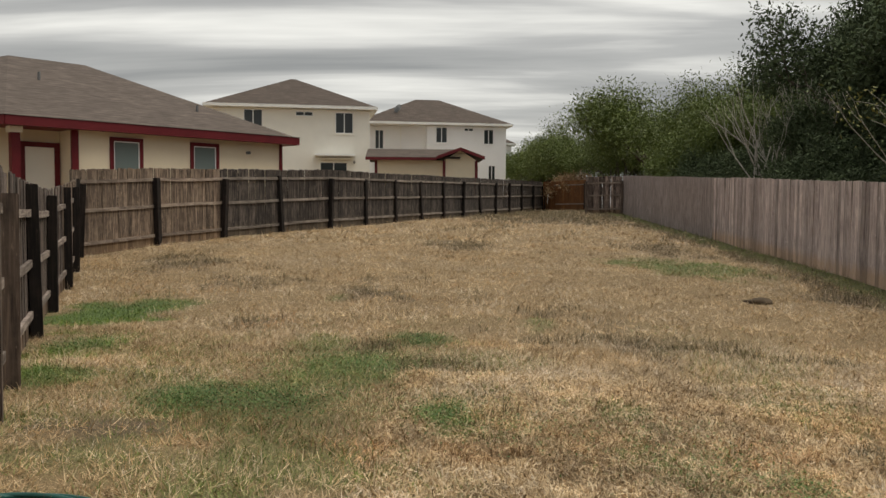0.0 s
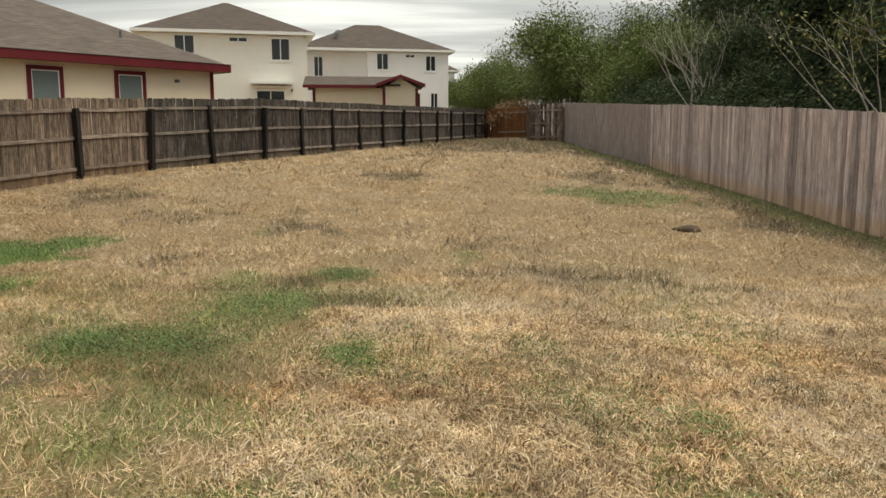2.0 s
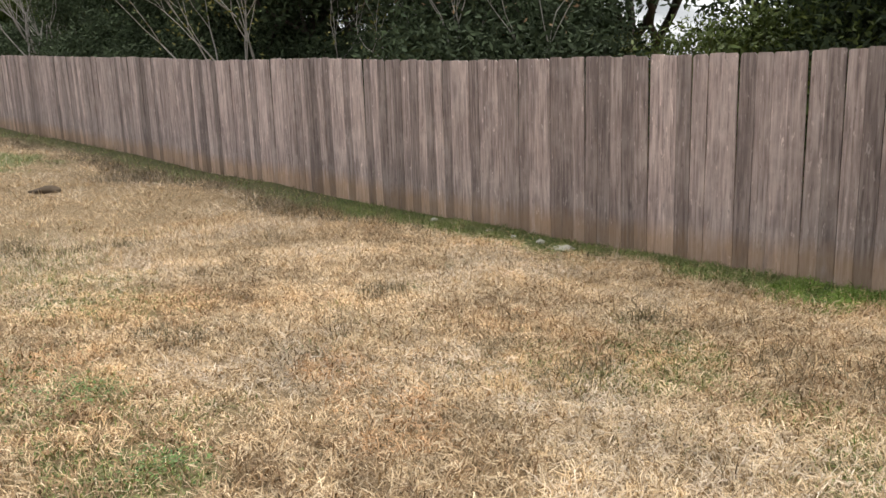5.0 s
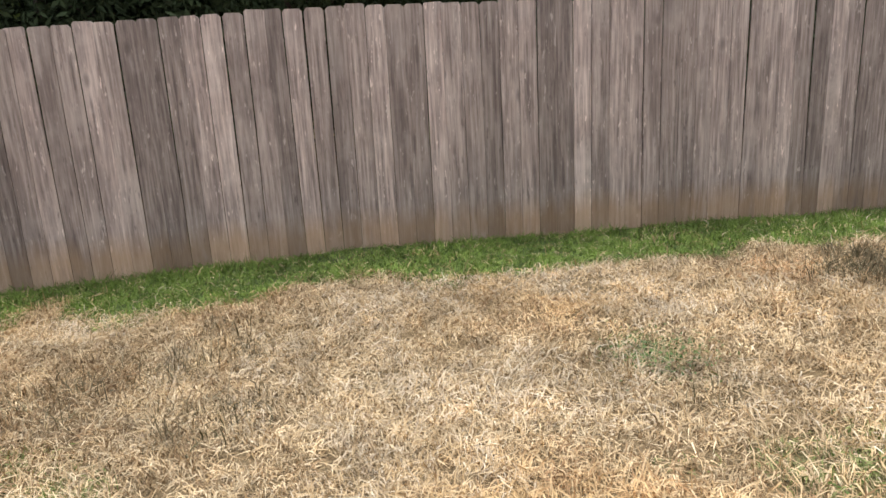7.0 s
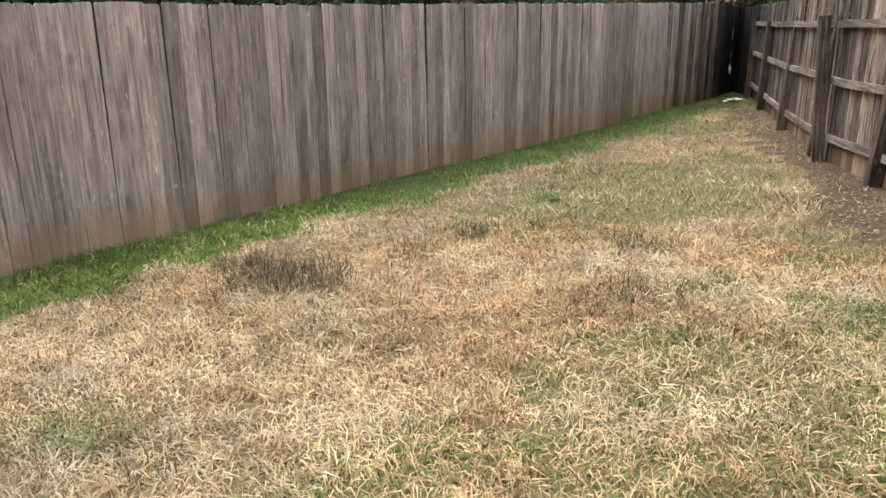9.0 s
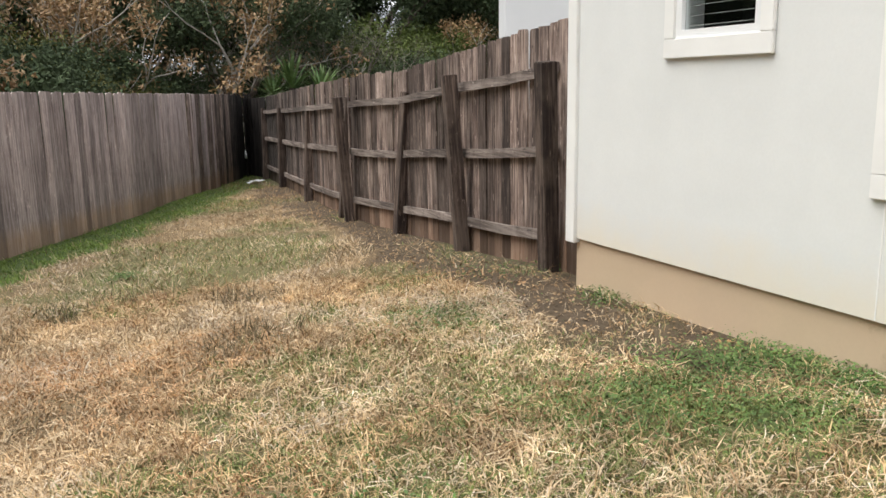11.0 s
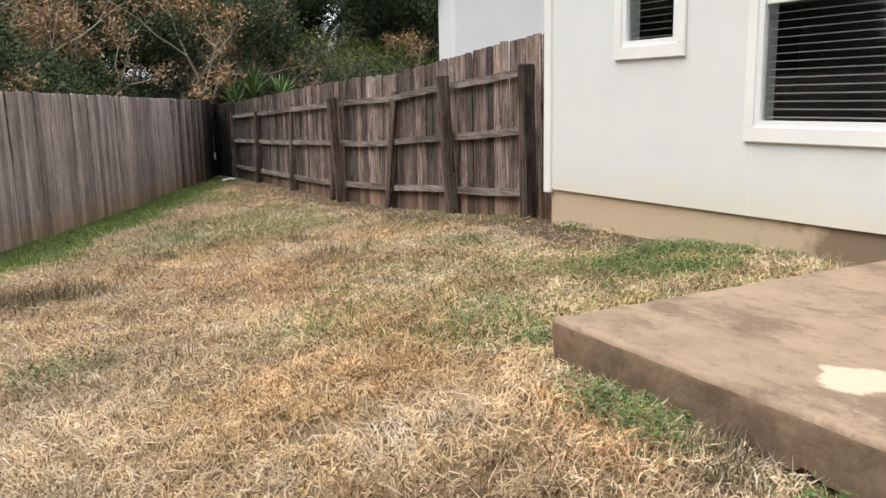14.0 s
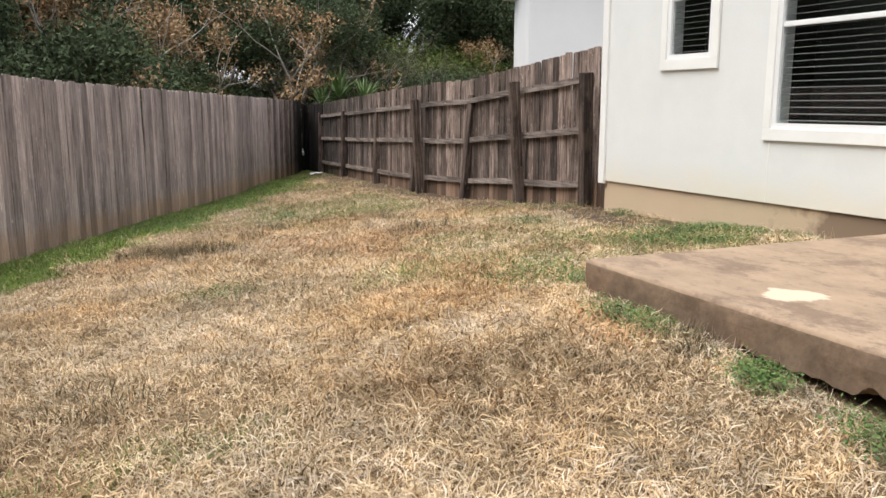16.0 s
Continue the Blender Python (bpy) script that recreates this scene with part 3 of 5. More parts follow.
def own_house():
    root = thing("house", HOUSE, "ivory sided house on a tan concrete foundation", "house", kind="structure")
    cuts = [0.0, 0.95, 1.49, 2.205, 4.385, 9.3]
    for a, b in zip(cuts[:-1], cuts[1:]):
        for lo, hi in [(SILL_Z, 3.3)]:
            w = [w for w in WIN if abs(w[0] - a) < 1e-6]
            spans = [(lo, w[0][2]), (w[0][3], hi)] if w else [(lo, hi)]
            for z0, z1 in spans:
                part("wall", boxed(a, 0.0, z0, b, 0.16, z1), SIDING, root)
    for seam in (2.17, 3.39, 5.05, 6.27):
        for z0, z1 in [(SILL_Z + 0.004, 1.10 if seam < 4.3 else 3.28)]:
            part("panel_seam", boxed(seam, -0.0025, z0, seam + 0.006, 0.002, z1), TRIM_WHITE, root)
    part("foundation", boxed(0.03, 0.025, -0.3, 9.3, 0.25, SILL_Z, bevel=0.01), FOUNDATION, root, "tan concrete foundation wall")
    part("corner_trim", boxed(-0.025, -0.022, SILL_Z - 0.03, 0.07, 0.14, 3.3, bevel=0.004), TRIM_WHITE, root)
    part("side_wall", boxed(-0.004, 0.14, -0.3, 0.15, 8.0, 3.3), SIDING, root)
    part("end_wall", boxed(9.15, 0.16, -0.3, 9.3, 8.0, 3.3), SIDING, root)
    part("rear_wall", boxed(-0.0, 8.0, -0.3, 9.3, 8.15, 3.3), SIDING, root)
    roof = bmesh.new()
    vs = [roof.verts.new(c) for c in ((-0.05, -0.05, 3.3), (9.35, -0.05, 3.3), (9.35, 8.2, 3.3), (-0.05, 8.2, 3.3), (3.5, 4.1, 5.2), (5.8, 4.1, 5.2))]
    for f in ((0, 1, 5, 4), (1, 2, 5), (2, 3, 4, 5), (3, 0, 4), (3, 2, 1, 0)):
        roof.faces.new([vs[k] for k in f])
    part("roof", roof, ROOF_BROWN, root)
    for k, (x0, x1, z0, z1) in enumerate(WIN):
        win = thing(f"window_{k + 1}", HOUSE, "white framed window with dark horizontal blinds", "window", kind="structure")
        t = 0.09
        for a in ((x0 - t, z0 - 0.11, x1 + t, z0 - 0.012), (x0 - t, z1, x1 + t, z1 + t), (x0 - t, z0 - 0.012, x0 - 0.012, z1), (x1 + 0.012, z0 - 0.012, x1 + t, z1)):
            part("casing", boxed(a[0], -0.026, a[1], a[2], -0.002, a[3], bevel=0.004), TRIM_WHITE, win)
        fr = bmesh.new()
        f = 0.028
        for a in ((x0 - 0.012, z0 - 0.012, x1 + 0.012, z0 + f), (x0 - 0.012, z1 - f, x1 + 0.012, z1), (x0 - 0.012, z0 + f, x0 + f, z1 - f), (x1 - f, z0 + f, x1 + 0.012, z1 - f)):
            add_box(fr, a[0], -0.014, a[1], a[2], 0.03, a[3])
        part("window_frame", fr, VINYL, win)
        zm = z0 + 0.755 if k else z0 + 0.495
        part("meeting_rail", boxed(x0 + f, 0.0, zm, x1 - f, 0.028, zm + 0.04, bevel=0.004), VINYL, win)
        if k:
            part("mullion", boxed((x0 + x1) / 2 - 0.03, 0.0, z0 + f, (x0 + x1) / 2 + 0.03, 0.028, zm, bevel=0.004), VINYL, win)
        for za, zb in ((z0 + f, zm), (zm + 0.04, z1 - f)):
            g = part("pane", boxed(x0 + f, 0.012, za, x1 - f, 0.016, zb), GLASS, win)
            g.visible_shadow = False
        blind = part("blind", boxed(x0 + f, 0.036, z1 - 0.09, x1 - f, 0.08, z1 - f), VINYL, win)
        step = 0.05
        slat = bm_mesh("slat", boxed(x0 + f + 0.01, -0.024, -0.0015, x1 - f - 0.01, 0.024, 0.0015, m=pose(0, 0, 0, 6)), BLIND)
        for j in range(int((z1 - z0 - 0.14) / step)):
            sl = part("slat", slat, None, blind)
            sl.location = (0, 0.058, z0 + 0.05 + j * step)
        # shallow added box; its black colour paints the shade of the room inside
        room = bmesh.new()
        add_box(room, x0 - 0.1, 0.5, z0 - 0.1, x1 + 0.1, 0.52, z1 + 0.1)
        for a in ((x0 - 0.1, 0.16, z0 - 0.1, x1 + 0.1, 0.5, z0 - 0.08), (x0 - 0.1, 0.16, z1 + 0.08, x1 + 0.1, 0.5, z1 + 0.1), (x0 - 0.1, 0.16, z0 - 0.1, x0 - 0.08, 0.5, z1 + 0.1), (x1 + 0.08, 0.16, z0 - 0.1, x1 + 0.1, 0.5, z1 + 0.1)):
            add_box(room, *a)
        part("dark_room", room, ROOM_SHADE, win)


own_house()


def patio():
    m = pose(1.76, -0.452, -0.015, 0, 0, math.degrees(math.atan2(0.90, -0.43)))
    # local x along the front edge, local y towards the house
    ux, uy, n = 3.2, 2.385, 150
    ring_at = ((0.032, 0.54), (0.016, 0.537), (0.006, 0.529), (0.001, 0.517), (0.0, 0.502), (0.0, 0.46), (0.003, 0.41), (0.008, 0.345), (0.08, 0.33))
    verts, count = [], 4 * n
    for d, z in ring_at:
        cs = ((d, d), (ux - d, d), (ux - d, uy), (d, uy))
        for k in range(4):
            (ax, ay), (bx, by) = cs[k], cs[(k + 1) % 4]
            for j in range(n):
                x, y = ax + (bx - ax) * j / n, ay + (by - ay) * j / n
                rough = noise.noise(Vector((x * 9, y * 9, z * 12))) * 0.006 + noise.noise(Vector((x * 2.2, y * 2.2, 1))) * 0.006
                low = 1.0 if z < 0.37 else 0.0
                wear = (noise.noise(Vector((x * 6, y * 6, 4))) * 0.010 + noise.noise(Vector((x * 21, y * 21, 8))) * 0.014 + max(0.0, noise.noise(Vector((x * 4.5, y * 4.5, 2))) - 0.15) * 0.09 + max(0.0, noise.noise(Vector((x * 11, y * 11, 5))) - 0.1) * 0.04) * low
                verts.append((x + (rough if k in (1, 3) else 0), y + (rough if k == 0 else 0), z + min(wear, 0.05)))
    faces = [(i * count + k, i * count + (k + 1) % count, (i + 1) * count + (k + 1) % count, (i + 1) * count + k)[::-1] for i in range(len(ring_at) - 1) for k in range(count)]
    faces.append(tuple(range(count)))
    slab = mesh_of("patio", verts, faces, PATIO_TOP)
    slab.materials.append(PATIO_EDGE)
    # faces below the rounded rim take the darker concrete
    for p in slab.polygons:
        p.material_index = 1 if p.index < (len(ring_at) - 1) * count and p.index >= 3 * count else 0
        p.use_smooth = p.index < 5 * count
    ob = new("patio", slab)
    ob.matrix_world = m
    tagged(ob, "stained tan concrete patio slab with a pale mortar splash", "patio", kind="structure")
    sub = new("patio_base", bm_mesh("patio_base", boxed(0.2, 0.2, -0.2, 3.05, 2.38, 0.38), MUD))
    sub.matrix_world = m
    tagged(sub, "dark soil under the patio slab", "soil", kind="structure")


patio()


# ---- fences ----
def picket_mesh(name, seed, material, height=1.83, width=0.14):
    r = random.Random(seed)
    w, t = width * r.uniform(0.985, 1.02), 0.017
    h = height + r.uniform(-0.016, 0.012)
    c = r.uniform(0.012, 0.028)
    prof = [(-w / 2, -0.06), (w / 2, -0.06), (w / 2 + r.uniform(-0.004, 0.002), h * 0.5), (w / 2, h - c), (w / 2 - c, h + r.uniform(-0.004, 0.004)), (-w / 2 + c, h), (-w / 2, h - c), (-w / 2 + r.uniform(-0.002, 0.004), h * 0.5)]
    n = len(prof)
    warp = r.uniform(-0.006, 0.006)
    verts = [(x, -t / 2 + warp * (z / h) ** 2, z) for x, z in prof] + [(x, t / 2 + warp * (z / h) ** 2, z) for x, z in prof]
    faces = [(0, 1, 2, 7), (7, 2, 3, 6), (6, 3, 4, 5), (8 + 7, 8 + 2, 8 + 1, 8 + 0), (8 + 6, 8 + 3, 8 + 2, 8 + 7), (8 + 5, 8 + 4, 8 + 3, 8 + 6)]
    faces += [((k + 1) % n, k, 8 + k, 8 + (k + 1) % n) for k in range(n)]
    return mesh_of(name, verts, faces, material)


def walk_line(points, step):
    """Places and headings every step along a bent line."""
    out, carry = [], 0.0
    for (ax, ay), (bx, by) in zip(points[:-1], points[1:]):
        d = math.hypot(bx - ax, by - ay)
        s = carry
        while s < d:
            out.append((ax + (bx - ax) * s / d, ay + (by - ay) * s / d, math.atan2(by - ay, bx - ax)))
            s += step
        carry = s - d
    return out


def joined_pickets(name, places, meshes, rnd):
    verts, faces, base = [], [], 0
    for x, y, a, z in places:
        me = rnd.choice(meshes)
        m = Matrix.Translation((x, y, z)) @ Matrix.Rotation(a, 4, "Z")
        verts += [tuple(m @ v.co) for v in me.vertices]
        faces += [tuple(base + k for k in p.vertices) for p in me.polygons]
        base += len(me.vertices)
    return mesh_of(name, verts, faces, meshes[0].materials[0])


def fence(points, looks, label, seed, posts=(), rails=(), side=1.0, height=1.83, keep=None, post_mat=None, rail_mat=None, post_h=1.6, lean=0.0, post_w=0.095, tilt=2.5):
    """A board fence along a bent line. looks(x, y) gives the wood; side: on which side of the boards the rails and posts stand."""
    rnd = random.Random(seed)
    x0, y0 = points[0]
    root = thing("fence", Matrix.Identity(4), label, "fence")
    stock = {}
    far = []
    wob = rnd.uniform(0, 100)
    for k, (x, y, a) in enumerate(walk_line(points, 0.143)):
        mat = looks(x, y)
        if mat.name not in stock:
            stock[mat.name] = [picket_mesh("picket", seed * 50 + j + len(stock) * 10, mat, height) for j in range(6)]
        z = gz(x, y) + 0.02 * noise.noise(Vector((x * 0.4, y * 0.4, wob)))
        if keep and not keep(x, y):
            far.append((x, y, a, z, mat))
            continue
        ob = part("picket", rnd.choice(stock[mat.name]), None, root)
        ob.matrix_world = Matrix.Translation((x, y, z)) @ Matrix.Rotation(a, 4, "Z") @ pose(0, rnd.uniform(-0.005, 0.005), 0, rnd.uniform(-0.5, 0.5), rnd.uniform(-0.5, 0.5) + lean)
    if far:
        ob = part("boarding", joined_pickets("boarding", [f[:4] for f in far], stock[far[0][4].name], rnd), None, root)
        tagged(ob, kind="stuff")
    for j, (px, py) in enumerate(posts):
        h = (post_h(px, py) if callable(post_h) else post_h) * rnd.uniform(0.97, 1.03)
        bm = boxed(-post_w / 2, -post_w / 2, -0.1, post_w / 2, post_w / 2, h, bevel=0.006)
        ob = part("post", bm, post_mat(px, py) if callable(post_mat) else post_mat, root)
        ob.matrix_world = pose(px, py, gz(px, py), rnd.uniform(-tilt, tilt), rnd.uniform(-tilt, tilt), math.degrees(math.atan2(points[-1][1] - y0, points[-1][0] - x0)) + rnd.uniform(-6, 6))
    for rh in rails:
        line = list(posts)
        for (ax, ay), (bx, by) in zip(line[:-1], line[1:]):
            d = math.hypot(bx - ax, by - ay)
            if d < 0.6:
                continue
            nx_, ny_ = -(by - ay) / d * side, (bx - ax) / d * side
            sag = rnd.uniform(-0.012, 0.02)
            n = 6
            verts = []
            for q in range(n + 1):
                s = q / n
                cx, cy = ax + (bx - ax) * s, ay + (by - ay) * s
                cz = gz(ax, ay) * (1 - s) + gz(bx, by) * s + rh - sag * 4 * s * (1 - s) + rnd.uniform(-0.004, 0.004)
                for u, w in ((-0.019, -0.037), (0.019, -0.037), (0.019, 0.037), (-0.019, 0.037)):
                    verts.append((cx + nx_ * (u + 0.045), cy + ny_ * (u + 0.045), cz + w))
            faces = [(q * 4 + k, q * 4 + (k + 1) % 4, q * 4 + 4 + (k + 1) % 4, q * 4 + 4 + k) for q in range(n) for k in range(4)] + [(0, 3, 2, 1), (n * 4, n * 4 + 1, n * 4 + 2, n * 4 + 3)]
            part("rail", mesh_of("rail", verts, faces, rail_mat if rail_mat and (ay > 21 or ay < 16.6) else RAIL_WOOD), None, root)
    return root


def even(a, b, step):
    d = math.hypot(b[0] - a[0], b[1] - a[1])
    n = max(1, round(d / step))
    return [(a[0] + (b[0] - a[0]) * k / n, a[1] + (b[1] - a[1]) * k / n) for k in range(n + 1)]


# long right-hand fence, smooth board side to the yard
# boards step through darker woods towards the back corner
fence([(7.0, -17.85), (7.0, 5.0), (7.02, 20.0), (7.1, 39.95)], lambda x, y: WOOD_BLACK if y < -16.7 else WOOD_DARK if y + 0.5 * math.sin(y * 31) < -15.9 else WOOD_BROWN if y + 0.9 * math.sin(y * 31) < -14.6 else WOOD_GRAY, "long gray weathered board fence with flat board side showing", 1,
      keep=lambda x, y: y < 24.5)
# left boundary
LEFT_A, LEFT_B = (-8.15, 17.9), (4.15, 51.7)
lx, ly = (LEFT_B[0] - LEFT_A[0]), (LEFT_B[1] - LEFT_A[1])
ll = math.hypot(lx, ly)
LEFT_POSTS = [(-8.4, 16.75), (-7.55, 19.0), (-6.69, 21.28), (-5.68, 23.5), (-4.64, 25.7)] + even((-4.64, 25.7), (4.2, 51.73), 2.44)[1:]
back = (-ly / ll * 0.07, lx / ll * 0.07)
fence([(px + back[0] * 1.1, py + back[1] * 1.1) for px, py in LEFT_POSTS], lambda x, y: WOOD_TAN if y < 21.3 else WOOD_DARK, "dark stained board fence with posts and three rails showing", 2,
      posts=LEFT_POSTS, rails=(1.57, 0.94, 0.24), side=1.0, post_mat=POST_DARK, rail_mat=RAIL_DARK, post_w=0.135)
NEAR_POSTS = [(-2.55, 3.9), (-2.86, 4.64), (-3.34, 5.67), (-4.57, 8.24), (-5.59, 10.49), (-6.5, 12.69), (-7.3, 14.53), (-8.3, 16.7)]
fence([(px - 0.075, py - 0.03) for px, py in NEAR_POSTS], lambda x, y: WOOD_TAN if y > 12.5 else WOOD_UMBER, "brown weathered board fence with crooked posts and rails", 3,
      posts=NEAR_POSTS, rails=(1.3, 0.78, 0.25), side=1.0, height=1.62, post_mat=lambda x, y: POST_BROWN if y < 6.5 else POST_DARK, rail_mat=RAIL_BROWN, post_h=lambda x, y: 1.38 if y < 6.5 else 1.56, post_w=0.12)
# far end: cedar gate panel and gray return
CEDAR = [(4.25, 51.6), (6.45, 48.6)]
fence(CEDAR, lambda x, y: WOOD_ORANGE, "orange cedar board fence panel with two rails", 4, posts=[(4.3, 51.5), (6.4, 48.55)], rails=(1.55, 0.4), side=1.0, post_mat=POST_DARK)
fence([(5.45, 40.6), (7.05, 39.75)], lambda x, y: WOOD_BROWN, "brown board fence return with posts and rails", 5, posts=[(5.4, 40.5), (7.0, 39.65)], rails=(1.5, 0.9, 0.25), side=1.0, post_mat=POST_BROWN)
# fence from the house corner to the back corner
BACK_POSTS = [(1.2, -4.86), (1.85, -6.25), (2.58, -7.9), (3.32, -9.1), (3.46, -9.45), (4.34, -11.4), (5.38, -14.0), (6.4, -16.6)]
# these boards darken in steps as the line nears the back corner
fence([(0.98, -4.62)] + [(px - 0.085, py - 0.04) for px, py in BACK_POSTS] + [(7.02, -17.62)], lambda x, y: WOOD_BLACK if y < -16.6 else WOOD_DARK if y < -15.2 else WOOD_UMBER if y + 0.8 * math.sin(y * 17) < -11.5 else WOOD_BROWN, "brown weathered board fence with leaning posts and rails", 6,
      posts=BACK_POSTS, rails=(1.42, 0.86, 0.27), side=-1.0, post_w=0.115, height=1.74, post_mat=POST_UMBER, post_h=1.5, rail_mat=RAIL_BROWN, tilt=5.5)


# ---- neighbours' houses ----
def hip_roof(w, d, z, rise, over, material, root, fascia, thick=0.18):
    """A hip roof over a body w along x and d along y, with its fascia boards."""
    bm = bmesh.new()
    x0, y0, x1, y1 = -over, -over, w + over, d + over
    inset = min(x1 - x0, y1 - y0) / 2
    if x1 - x0 >= y1 - y0:
        r0, r1 = (x0 + inset, (y0 + y1) / 2), (x1 - inset, (y0 + y1) / 2)
    else:
        r0, r1 = ((x0 + x1) / 2, y0 + inset), ((x0 + x1) / 2, y1 - inset)
    if math.hypot(r1[0] - r0[0], r1[1] - r0[1]) < 0.3:
        r1 = (r0[0] + 0.3, r0[1])
    c = [bm.verts.new((x, y, z)) for x, y in ((x0, y0), (x1, y0), (x1, y1), (x0, y1))]
    e = [bm.verts.new((x, y, z - 0.05)) for x, y in ((x0, y0), (x1, y0), (x1, y1), (x0, y1))]
    a, b = bm.verts.new((*r0, z + rise)), bm.verts.new((*r1, z + rise))
    if x1 - x0 >= y1 - y0:
        fs = ((c[0], c[1], b, a), (c[1], c[2], b), (c[2], c[3], a, b), (c[3], c[0], a))
    else:
        fs = ((c[0], c[1], a), (c[1], c[2], b, a), (c[2], c[3], b), (c[3], c[0], a, b))
    for f in fs:
        bm.faces.new(f)
    for k in range(4):
        bm.faces.new((e[k], e[(k + 1) % 4], c[(k + 1) % 4], c[k]))
    bm.faces.new(e[::-1])
    bmesh.ops.recalc_face_normals(bm, faces=bm.faces)
    roof = part("roof", bm, material, root)
    for bx in ((x0, y0 - 0.03, x1, y0), (x0, y1, x1, y1 + 0.03), (x0 - 0.03, y0, x0, y1), (x1, y0, x1 + 0.03, y1)):
        part("fascia", boxed(bx[0], bx[1], z - thick, bx[2], bx[3], z + 0.02), fascia, root)
    part("soffit", boxed(x0, y0, z - thick, x1, y1, z - thick + 0.03), fascia, root)
    return roof


def far_window(root, x, z, w, h, casing, y=0.0, bars=1, fill=None, t=0.09):
    win = new("window")
    win.parent = root
    tagged(win, "window with casing and sliding panes")
    fr = bmesh.new()
    for a in ((x - t, z - t, x + w + t, z), (x - t, z + h, x + w + t, z + h + t), (x - t, z, x, z + h), (x + w, z, x + w + t, z + h)):
        add_box(fr, a[0], y - 0.05, a[1], a[2], y - 0.002, a[3])
    part("casing", fr, casing, win)
    sash = bmesh.new()
    for k in range(bars):
        c = x + w * (k + 1) / (bars + 1)
        add_box(sash, c - 0.025, y - 0.04, z, c + 0.025, y - 0.003, z + h)
    for a in ((x, z, x + w, z + 0.03), (x, z + h - 0.03, x + w, z + h), (x, z, x + 0.03, z + h), (x + w - 0.03, z, x + w, z + h)):
        add_box(sash, a[0], y - 0.035, a[1], a[2], y - 0.003, a[3])
    part("sash", sash, VINYL, win)
    part("pane", boxed(x + 0.02, y - 0.016, z + 0.02, x + w - 0.02, y - 0.010, z + h - 0.02), fill or PANE_DARK, win)


pd = Nodes("dark_window_pane", 0.08)
pd.bsdf.inputs["Base Color"].default_value = (0.025, 0.03, 0.033, 1)
pd.bsdf.inputs["Specular IOR Level"].default_value = 0.4
PANE_DARK = pd.mat
pc = Nodes("curtained_window_pane", 0.12)
pc.bsdf.inputs["Base Color"].default_value = (0.17, 0.21, 0.21, 1)
PANE_CURTAIN = pc.mat


